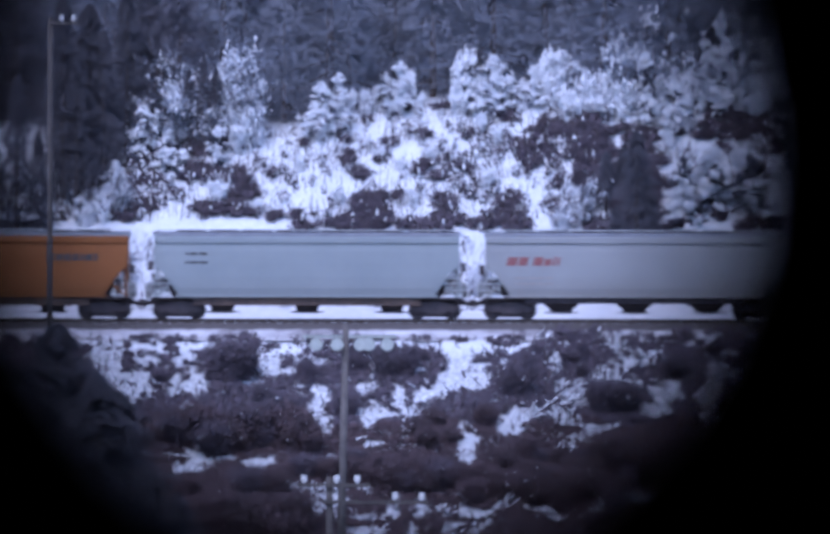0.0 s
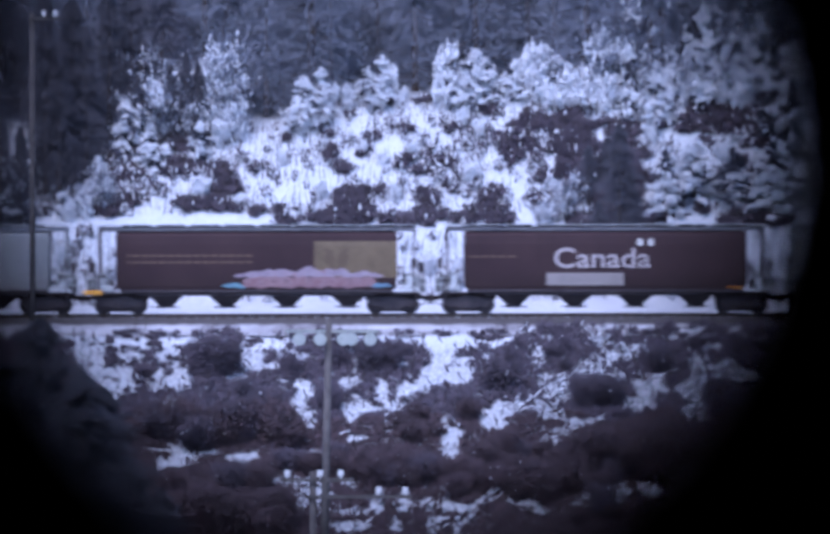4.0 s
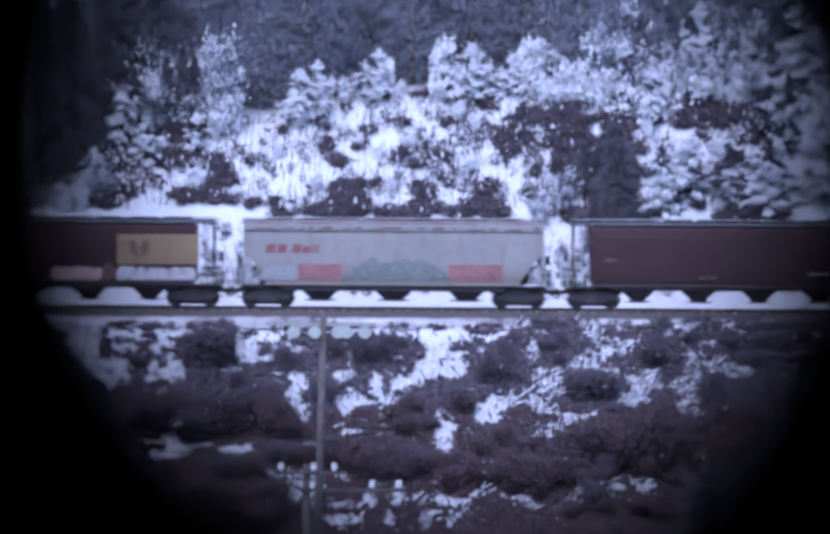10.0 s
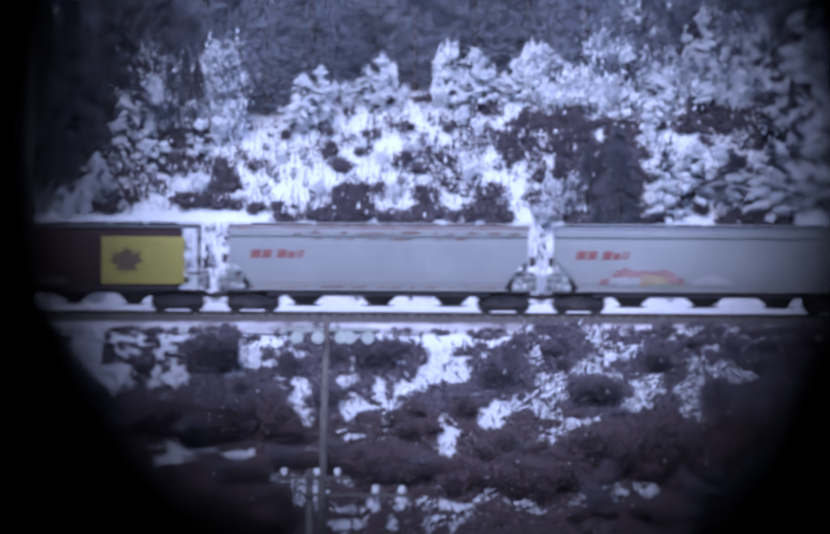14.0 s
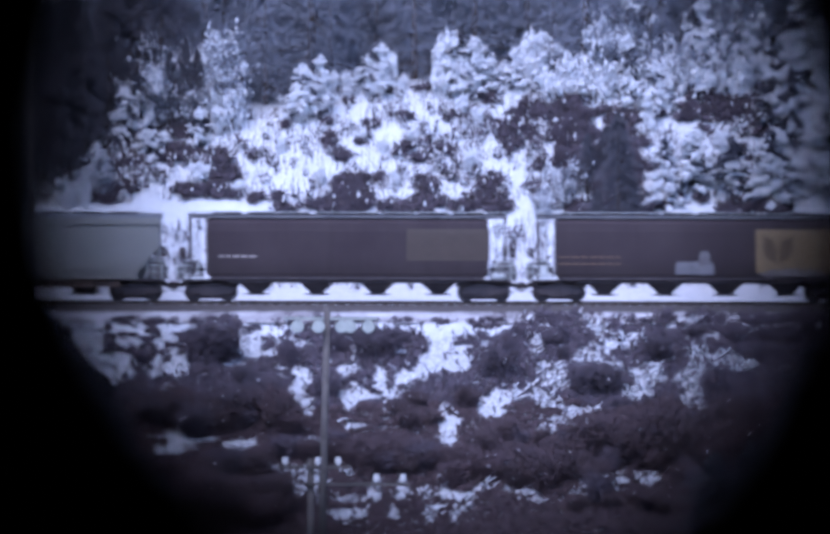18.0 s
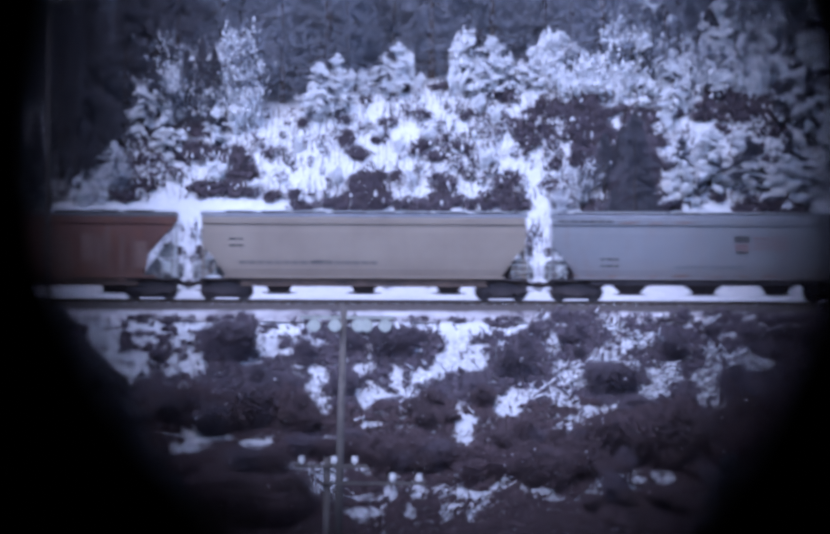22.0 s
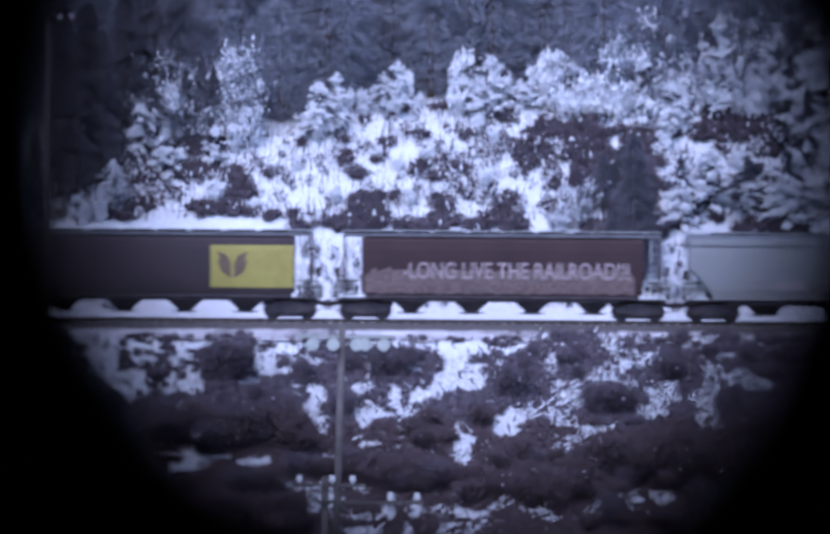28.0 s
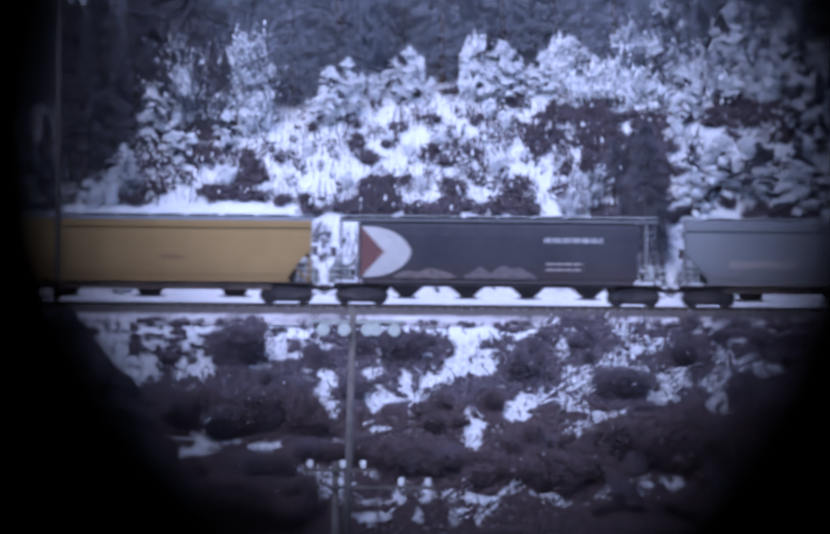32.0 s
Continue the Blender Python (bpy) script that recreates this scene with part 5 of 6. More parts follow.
HILL_DARK_MIDDLE = [
    (-7.12, 5.28, 0.49, 0.22), (-3.55, 8.23, 0.47, 0.33), (-2.86, 7.62, 0.39, 0.25), (-2.31, 6.03, 1.04, 0.60),
    (-2.45, 5.14, 1.38, 0.60), (-1.35, 9.19, 0.41, 0.17), (0.44, 9.32, 0.30, 0.19), (-3.55, 9.32, 0.22, 0.14),
    (-2.58, 10.43, 0.17, 0.17), (-0.88, 6.58, 0.19, 0.19), (0.36, 7.81, 0.55, 0.19), (2.23, 7.79, 0.55, 0.22),
    (0.99, 7.35, 0.41, 0.19), (1.54, 6.03, 0.55, 0.55), (1.62, 5.04, 0.94, 0.41), (-0.11, 4.87, 0.94, 0.33),
    (2.64, 9.19, 0.19, 0.28), (2.78, 11.53, 1.10, 0.39), (4.84, 10.70, 0.60, 0.49), (3.93, 13.18, 0.49, 0.17),
    (5.31, 9.00, 0.33, 0.28), (5.94, 8.45, 0.60, 0.69),
]
HILL_DARK_RIGHT = [
    (6.57, 9.38, 0.66, 0.77), (3.33, 5.01, 0.88, 0.25), (4.29, 5.47, 0.69, 0.33), (4.87, 6.30, 0.55, 0.55),
    (5.31, 5.04, 0.60, 0.49), (-5.75, 4.76, 0.71, 0.22), (-4.59, 5.04, 0.71, 0.22), (-6.16, 5.37, 0.33, 0.19),
    (7.59, 9.82, 1.16, 0.39), (8.83, 10.37, 0.82, 0.49), (8.69, 9.66, 1.16, 0.60), (9.10, 8.72, 1.26, 0.71),
    (11.30, 9.77, 1.54, 0.41), (9.32, 7.62, 0.99, 0.82), (11.44, 7.12, 1.16, 2.20), (11.71, 5.20, 1.32, 0.88),
    (9.38, 4.87, 1.24, 0.39), (11.85, 12.07, 0.30, 0.77), (9.43, 11.53, 0.41, 0.39), (13.64, 10.01, 0.19, 0.33),
    (12.54, 8.09, 0.55, 0.22), (14.05, 7.79, 0.44, 0.33), (6.95, 8.50, 0.35, 0.45), (7.60, 7.30, 0.25, 0.35),
]
HILL_DARK_CREST = [
    (15.70, 7.18, 0.55, 0.25), (16.53, 10.56, 1.71, 0.30), (15.70, 9.77, 1.26, 0.39), (17.41, 9.96, 1.38, 0.49),
    (18.89, 10.64, 0.28, 0.66), (16.25, 9.05, 0.55, 0.28), (17.96, 7.81, 0.44, 0.41), (19.61, 7.62, 0.60, 0.33),
    (18.89, 8.78, 0.22, 0.33), (14.19, 5.31, 0.71, 0.49), (15.70, 5.31, 0.33, 0.25), (18.23, 5.04, 1.26, 0.44),
    (19.69, 4.93, 1.16, 0.41), (17.35, 4.76, 0.71, 0.22), (13.23, 6.85, 0.33, 0.22), (-0.66, 11.11, 0.39, 0.11),
    (1.26, 11.25, 0.28, 0.11), (-1.90, 8.45, 0.19, 0.22), (-4.37, 9.74, 0.17, 0.22), (-5.75, 9.27, 0.22, 0.14),
    (3.05, 9.88, 0.14, 0.28), (6.90, 6.16, 0.44, 0.17),
]
HILL_DARK = HILL_DARK_LEFT + HILL_DARK_MIDDLE + HILL_DARK_RIGHT + HILL_DARK_CREST
HILL_GREY = [
    (-11.66, 12.35, 0.82, 0.94), (-10.56, 12.76, 0.94, 1.16), (-10.56, 11.53, 0.82, 0.55), (-12.35, 11.39, 0.69, 0.55),
    (-14.13, 10.43, 0.55, 1.10), (-9.60, 12.35, 0.39, 0.82), (-13.72, 7.95, 1.10, 0.44), (-15.23, 6.16, 1.10, 0.55),
    (-12.90, 6.16, 0.82, 0.39), (-10.15, 6.85, 1.10, 0.55), (2.23, 8.23, 1.65, 0.82), (3.33, 6.85, 1.38, 0.69),
    (4.15, 9.05, 1.10, 1.10), (8.55, 6.58, 1.10, 1.10), (8.42, 8.23, 0.60, 1.10), (10.75, 7.40, 0.55, 1.10),
    (10.48, 14.00, 1.65, 1.24), (9.38, 12.62, 1.10, 0.82), (17.08, 11.80, 1.65, 0.82), (15.43, 11.53, 1.10, 1.10),
    (18.18, 9.05, 0.82, 0.55), (7.30, 8.20, 0.60, 1.30), (7.60, 6.00, 0.70, 0.60),
]
BANK_SNOW_LEFT = [
    (-15.92, -2.09, 0.82, 1.51), (-15.15, -3.60, 0.77, 1.04), (-17.02, -1.18, 1.65, 0.39), (-14.22, -1.46, 1.26, 0.36),
    (-13.86, -2.22, 0.66, 0.36), (-14.33, -3.33, 0.66, 0.77), (-12.07, -1.95, 0.66, 0.77), (-12.40, -3.38, 0.55, 0.66),
    (-11.36, -3.38, 0.82, 0.88), (-12.07, -4.56, 0.60, 0.22), (-10.92, -1.35, 1.16, 0.36), (-10.34, -2.44, 0.25, 0.17),
    (-8.50, -3.21, 0.69, 0.30), (-8.00, -1.95, 0.25, 0.94), (-7.12, -2.78, 0.99, 0.30), (-7.40, -2.17, 0.55, 0.66),
    (-6.43, -1.40, 0.71, 0.39), (-5.64, -2.09, 0.71, 0.44), (-7.40, -1.01, 0.82, 0.19), (-6.08, -3.65, 0.14, 0.22),
    (-4.87, -3.87, 0.49, 0.47), (-5.06, -4.56, 0.49, 0.60),
]
BANK_SNOW_MIDDLE = [
    (-4.73, -5.31, 0.49, 0.71), (-11.52, -7.59, 0.55, 0.33), (-12.35, -7.72, 0.44, 0.28), (-9.60, -7.17, 0.44, 0.14),
    (-8.17, -7.45, 0.88, 0.25), (-7.40, -8.17, 0.44, 0.08), (-4.79, -7.17, 0.71, 0.14), (-2.17, -1.35, 1.16, 0.25),
    (-0.11, -1.24, 1.24, 0.25), (1.68, -1.40, 0.41, 0.39), (3.05, -1.01, 0.55, 0.39), (3.38, -1.56, 0.71, 0.47),
    (2.23, -2.12, 0.55, 0.55), (1.95, -3.10, 0.69, 0.66), (2.83, -2.94, 0.99, 0.66), (1.40, -3.38, 0.41, 0.49),
    (3.46, -3.38, 0.41, 0.39), (4.84, -1.51, 0.60, 0.19), (-2.17, -2.72, 0.25, 0.39), (-2.58, -3.60, 0.60, 0.33),
    (-2.28, -4.84, 0.69, 0.55), (-2.45, -5.53, 0.33, 0.28),
]
BANK_SNOW_NEAR = [
    (-1.29, -4.87, 0.55, 0.22), (-0.80, -4.04, 0.33, 0.60), (-0.08, -4.70, 0.49, 0.33), (0.47, -3.99, 0.49, 0.41),
    (1.18, -3.76, 0.55, 0.39), (-0.52, -5.85, 0.19, 0.22), (-2.17, -6.51, 0.55, 0.14), (-0.11, -2.56, 0.71, 0.17),
    (2.50, -5.53, 0.33, 0.33), (2.89, -6.40, 0.49, 0.36), (2.67, -7.01, 0.41, 0.60), (4.65, -5.58, 0.41, 0.66),
    (5.31, -5.69, 0.71, 0.19), (4.98, -5.03, 0.22, 0.17), (3.74, -4.29, 0.55, 0.11), (7.18, -2.22, 0.33, 0.49),
    (7.59, -3.38, 0.33, 0.39), (8.06, -4.15, 0.44, 0.30), (7.34, -4.76, 0.41, 0.66), (7.78, -5.36, 0.39, 0.39),
    (7.87, -6.68, 0.60, 0.28), (8.69, -6.13, 0.71, 0.22),
]
BANK_SNOW_RIGHT = [
    (9.60, -5.66, 0.71, 0.19), (10.20, -0.90, 0.71, 0.28), (10.48, -1.46, 0.41, 0.39), (7.62, -1.26, 0.33, 0.14),
    (9.38, -3.10, 0.41, 0.30), (10.09, -2.78, 0.69, 0.39), (10.81, -2.50, 0.41, 0.30), (11.36, -3.33, 0.44, 0.39),
    (12.95, -2.06, 0.25, 0.17), (12.81, -3.52, 0.33, 0.22), (12.84, -4.31, 0.55, 0.55), (12.29, -4.70, 0.55, 0.33),
    (13.92, -4.07, 0.71, 0.14), (15.56, -2.61, 0.39, 0.28), (16.39, -2.83, 0.66, 0.14), (15.59, -3.49, 0.60, 0.22),
    (14.93, -4.15, 0.41, 0.33), (15.21, -4.92, 0.28, 0.60), (15.76, -5.85, 0.22, 0.55), (17.21, -3.27, 1.26, 0.19),
    (15.15, -0.99, 0.71, 0.25), (17.35, -0.85, 0.44, 0.19),
]
BANK_SNOW_FOOT = [
    (-2.45, -8.94, 0.44, 0.19), (-2.45, -10.34, 0.88, 0.22), (-4.10, -9.98, 0.25, 0.82), (-1.07, -9.81, 0.39, 0.55),
    (0.30, -9.81, 0.39, 0.66), (-2.45, -11.19, 0.88, 0.39), (-4.92, -9.92, 0.66, 0.44), (2.50, -9.71, 0.30, 0.55),
    (3.33, -10.15, 0.66, 0.22), (1.84, -11.03, 0.30, 0.41), (3.05, -11.03, 0.30, 0.41), (1.54, -10.06, 0.28, 0.39),
    (7.07, -9.92, 0.49, 0.39), (5.94, -9.79, 0.60, 0.22), (-0.11, -11.08, 0.33, 0.33), (-6.16, -8.69, 0.77, 0.14),
    (-17.85, -0.85, 1.38, 0.28), (11.85, -0.74, 1.65, 0.19), (6.35, -0.85, 0.82, 0.22), (3.60, -10.75, 0.55, 0.17),
    (9.65, -9.92, 0.39, 0.22),
]
BANK_SNOW_THIN = [
    (8.30, -4.00, 0.55, 0.60), (11.20, -2.20, 1.10, 0.30), (13.10, -3.80, 0.85, 0.55), (17.00, -3.20, 1.70, 0.45), (16.00, -4.40, 0.55, 0.95),
    (9.60, -5.60, 1.10, 0.22), (5.60, -5.00, 0.80, 0.42), (9.80, -9.20, 0.50, 0.40), (11.30, -9.40, 0.50, 0.35), (13.00, -9.30, 0.50, 0.30),
    (-4.50, -9.30, 0.90, 0.80), (-11.00, -7.00, 0.80, 0.50), (4.60, -9.60, 0.50, 0.35), (-6.00, -9.00, 0.60, 0.25),
]
BANK_SNOW = BANK_SNOW_THIN + BANK_SNOW_LEFT + BANK_SNOW_MIDDLE + BANK_SNOW_NEAR + BANK_SNOW_RIGHT + BANK_SNOW_FOOT


def inside(spots, x, z, grow=1.0):
    return any(((x - a) / (w * grow)) ** 2 + ((z - b) / (h * grow)) ** 2 < 1 for a, b, w, h in spots)


def cover(spots, x, z, ragged=0.8, less=0.0):
    """Whether a place lies in one of the patches, whose outlines are ragged."""
    best = max(1 - ((x - a) / w) ** 2 - ((z - b) / h) ** 2 for a, b, w, h in spots)
    return best + ragged * noise.noise((x * 2.3, z * 2.3, 4.0)) + ragged * noise.noise((x * 5.2, z * 5.2, 7.0)) > less


def seen(y):
    return (FAR + y) / FAR


def up_slope(x, z):
    """How far back the hillside reaches the height z."""
    return TOE + (z - 0.5) / SLOPE


def hill_spot(x, z):
    """The place on the hillside that lies at x and z as seen level from across the valley."""
    y = (z + SLOPE * TOE - 0.5) / (SLOPE - (z - EYE) / FAR)
    return x * seen(y), y


def bank_spot(x, z):
    y = (z - 0.519) / (0.506 - (z - EYE) / FAR)
    return x * seen(y), y


def plant_hillside():
    # dark shrubs in their patches
    for a, b, w, h in HILL_DARK:
        if w < 0.8 or h < 0.5 or a < -13.5:
            continue
        size = max(0.45, min(0.9, 0.8 * h))
        n = max(2, round(w / (0.6 * size)))
        for row in range(max(1, round(1.2 * h / size))):
            for i in range(n):
                q = (i / (n - 1) * 2 - 1)
                z = b - h + row * size * 0.8 + 0.25 * h * abs(q)
                x, y = hill_spot(a + q * max(0.1, w - 0.45 * size) + RNG.normal(0, 0.2), z + RNG.normal(0, 0.12))
                scatter(DARK, x, y, (size * 0.8, size * 0.8, size * RNG.uniform(0.75, 1.0)))
    # snow-plastered shrubs elsewhere, fewer on the open middle of the slope
    for x in np.arange(-27, 27.1, 1.3):
        for z in np.arange(0.9, ridge(x) - 0.5, 1.2):
            px, pz = x + RNG.uniform(-0.5, 0.5), z + RNG.uniform(-0.4, 0.4)
            bare = 0.62 if px < -8.5 else 0.72 if px < 3 else 0.5
            if 2.9 < pz < 4.9 or inside(HILL_DARK, px, pz + 0.5, 1.2) or inside(HILL_DARK, px, pz + 1.1, 1.0) or RNG.random() < bare:
                continue
            scatter(SNOWY, *hill_spot(px, pz), RNG.uniform(0.35, 0.65))
    # taller snowy growth along the crest: place, height
    for x, tall in ((-4.9, 2.3), (-4.2, 2.2), (-3.4, 1.2), (-2.7, 0.9), (-1.6, 1.7), (-1.0, 2.1), (-0.5, 1.6), (0.3, 0.8), (1.2, 0.5), (2.5, 2.2), (3.2, 2.5), (4.0, 2.4), (4.6, 1.9), (5.4, 1.0), (6.1, 1.7),
                    (6.9, 1.9), (7.6, 2.3), (8.3, 2.0), (9.0, 1.7), (9.8, 2.0), (11.0, 1.4), (14.2, 1.3), (16.6, 1.4), (18.6, 1.6), (20.5, 1.8), (22.5, 1.6)):
        w = RNG.uniform(0.35, 0.5) * tall
        if tall > 1.5 and RNG.random() < 0.6:
            scatter(SNOW_FIR, *hill_spot(x, ridge(x) - 0.4), (0.27 * tall, 0.27 * tall, 0.25 * tall))
            w, tall = 0.8 * w, 0.75 * tall
        scatter(SNOWY, *hill_spot(x, ridge(x) - 0.2), (w, w, tall / 1.75))
        scatter(SNOWY, *hill_spot(x + RNG.uniform(-0.4, 0.4), ridge(x) - 0.7), (w * 0.8, w * 0.8, tall / 2.4))


def hill_brush():
    """Low growth between the shrubs: thin dark twigs, some caked with snow, and dark undergrowth in the bare patches."""
    a, b, snow, size, leaf, thin = [], [], [], [], [], []
    for _ in range(16000):
        xs = RNG.uniform(-27, 27)
        zs = RNG.uniform(0.6, ridge(xs))
        dark = cover(HILL_DARK, xs, zs + 0.12, 0.55)
        grey = not dark and cover(HILL_GREY, xs, zs + 0.12, 0.7)
        if not dark and (RNG.random() < 0.45 or 4.0 < zs < 5.0):
            continue
        x, y = hill_spot(xs, zs)
        p = np.array([x, y, ground_z(x, y)])
        # dead stalks stand in drifts and rows, leaving clean snow between
        speck = noise.noise((xs * 1.9, zs * 1.1, 12.0)) + 0.5 * noise.noise((xs * 4.1, zs * 3.0, 15.0)) > (0.21 if xs < 1.5 else 0.25)
        if not dark and not grey and not speck:
            for _ in range(2 if noise.noise((xs * 0.9, zs * 0.9, 21.0)) > 0.0 else int(RNG.random() < 0.5)):
                q = p + RNG.normal(0, 0.2, 3) * np.array([1, 1, 0])
                thin.append((q, q + np.array([RNG.normal(0, 0.1), 0, RNG.uniform(0.2, 0.8)])))
            continue
        for k in range(int(RNG.integers(2, 5))):
            q = p + RNG.normal(0, 0.13, 3) * np.array([1, 1, 0])
            e = q + np.array([RNG.normal(0, 0.09), RNG.normal(0, 0.09), RNG.uniform(0.25, 0.75)])
            a.append(q), b.append(e)
            for f in RNG.uniform(0.2, 1, (2 if RNG.random() < 0.06 else 0) if dark else 1):
                snow.append(q + (e - q) * f), size.append(RNG.uniform(0.05, 0.15))
        n = 40 if dark else 11 if grey else 6
        leaf.append(p + RNG.normal(0, 1, (n, 3)) * np.array([0.17 if dark else 0.09, 0.1, 0.0]) + np.array([0, -0.1, 0]) + RNG.uniform(0, 0.34 if dark else 0.5, (n, 1)) * np.array([0, 0, 1]))
    leaf = np.concatenate(leaf)
    tw, sn, lf = sticks(a, b, 0.02, 0.01), lumps(np.array(snow), np.array(size) * 0.72, 1.0, 2.0), tufts(leaf, RNG.uniform(0.07, 0.15, len(leaf)))
    tagged(new("hillside_brush", joined("hillside_brush", [(*tw, BARK), (*sticks(*zip(*thin), RNG.uniform(0.008, 0.024, len(thin)), 0.005), BARK), (*sn, SNOW), (*lf, WINTER_LEAF)])), "dead stalks, snow-caked twigs and dark undergrowth", "brush", kind="stuff")


def plant_bank():
    """Single dark shrubs on the bank, clear of the open snow."""
    for x in np.arange(-25.5, 25.6, 1.15):
        for z in np.arange(-10.6, -1.9, 0.95):
            px, pz = x + RNG.uniform(-0.5, 0.5), z + RNG.uniform(-0.4, 0.4)
            s = RNG.uniform(0.4, 0.75) if pz > -4.5 else RNG.uniform(0.5, 1.0)
            high = 1.3 * s
            if any(inside(BANK_SNOW, px + d * 0.5 * s, pz + k * high, 1.1) for d in (-1, 0, 1) for k in (0.1, 0.45, 0.8)):
                continue
            if RNG.random() < 0.75:
                scatter(DARK if pz > -5.5 or RNG.random() < 0.3 else LOW_BROWN, *bank_spot(px, pz), s if pz > -5.5 else (s, s, s))


def bank_bushes():
    """A few large dark bushes that stand out on the bank."""
    for x, z, w, h in ((-9.6, -3.35, 1.25, 1.25), (-8.9, -3.2, 1.0, 1.1), (-10.4, -3.4, 0.8, 0.95), (-12.4, -6.6, 1.3, 1.2), (-10.4, -6.9, 1.5, 1.4), (-8.4, -6.6, 1.5, 1.3), (-6.6, -5.9, 1.1, 1.1),
                       (-1.6, -3.2, 0.9, 0.9), (-0.4, -3.0, 0.9, 0.85), (5.2, -4.0, 1.1, 1.3), (13.6, -3.0, 0.9, 0.8), (16.6, -5.6, 1.2, 1.3)):
        scatter(DARK, *bank_spot(x, z), (w, w, h))


def bank_brush():
    """Dead weeds, twigs and dark undergrowth that leave the snow open in patches."""
    a, b, snow, size, leaf, dry, caked = [], [], [], [], [], [], []
    for xs in np.arange(-26, 26, 0.17):
        for zs in np.arange(-13.4, -0.92 if xs < 6.2 else -0.66, 0.16):
            px, pz = xs + RNG.uniform(-0.08, 0.08), zs + RNG.uniform(-0.08, 0.08)
            open_snow = cover(BANK_SNOW, px, pz + 0.1, 0.75 if px > -9.0 or pz < -5.0 else 1.0, -0.28 if px > -9.0 or pz < -5.0 else 0.05)
            dusted = open_snow and (px > 6.0 or pz < -8.6) and noise.noise((px * 1.3, pz * 1.3, 9.0)) > -0.12
            if dusted and RNG.random() < 0.3:
                x, y = bank_spot(px, pz)
                p = np.array([x, y, ground_z(x, y)])
                for _ in range(3):
                    q = p + np.array([RNG.normal(0, 0.12), -0.2, RNG.uniform(0.0, 0.3)])
                    caked.append((q, q + np.array([RNG.normal(0.12, 0.2), RNG.normal(0, 0.1), RNG.uniform(0.05, 0.32)])))
            elif open_snow:
                if RNG.random() < (0.1 if px < 6.0 else 0.3):
                    x, y = bank_spot(px, pz)
                    q = np.array([x, y, ground_z(x, y)])
                    e = q + np.array([RNG.normal(0, 0.2), 0, RNG.uniform(0.2, 0.5)])
                    a.append(q), b.append(e)
                    leaf.append(q + (e - q) * RNG.random((6, 1)) + RNG.normal(0, 0.05, (6, 3)))
                continue
            if pz > -2.6 and noise.noise((px * 1.4, pz * 1.8, 11.0)) > (0.34 if pz < -1.2 or px > 6.2 else 0.0):
                continue
            x, y = bank_spot(px, pz)
            p = np.array([x, y, ground_z(x, y) if y < -3.3 else float(np.interp(y, (-3.3, -2.6, -1.9), (-1.12, -0.85, -0.36)))])
            n = 34
            (leaf if pz > -5.5 + noise.noise((px * 0.4, 0, 3)) else dry).append(p + RNG.normal(0, 1, (n, 3)) * np.array([0.1, 0.08, 0.0]) + RNG.uniform(0, 0.5 if pz > -1.45 and noise.noise((px * 1.1, 4.0, 1.0)) > 0.15 else 0.24, (n, 1)) * np.array([0, 0, 1]))
            if pz > -7.5 and RNG.random() < 0.1 and cover(BANK_SNOW, px, pz, 0.8, -0.5):
                for _ in range(int(RNG.integers(1, 3))):
                    q = p + np.array([RNG.normal(0, 0.15), -0.2, RNG.uniform(0.1, 0.35)])
                    caked.append((q, q + np.array([RNG.normal(0, 0.22), RNG.normal(0, 0.1), RNG.uniform(0.0, 0.28)])))
            if RNG.random() < 0.25:
                q = p + np.array([RNG.normal(0, 0.15), 0, 0])
                e = q + np.array([RNG.normal(0, 0.25), RNG.normal(0, 0.2), RNG.uniform(0.25, 0.7)])
                a.append(q), b.append(e)
                if RNG.random() < 0.006:
                    snow.append(q + (e - q) * RNG.uniform(0.3, 1)), size.append(RNG.uniform(0.04, 0.1))
    leaf, dry = np.concatenate(leaf), np.concatenate(dry)
    ca, cb = zip(*caked)
    pieces = [(*sticks(a, b, 0.026, 0.01), BARK), (*sticks(ca, cb, RNG.uniform(0.02, 0.06, len(ca)), 0.015), SNOW), (*lumps(np.array(snow), np.array(size), 0.8), SNOW),
              (*tufts(leaf, RNG.uniform(0.06, 0.11, len(leaf))), WINTER_LEAF), (*tufts(dry, RNG.uniform(0.06, 0.11, len(dry))), DRY_LEAF)]
    tagged(new("bank_brush", joined("bank_brush", pieces)), "dead weeds, twigs and dark undergrowth on the snowy bank", "brush", kind="stuff")


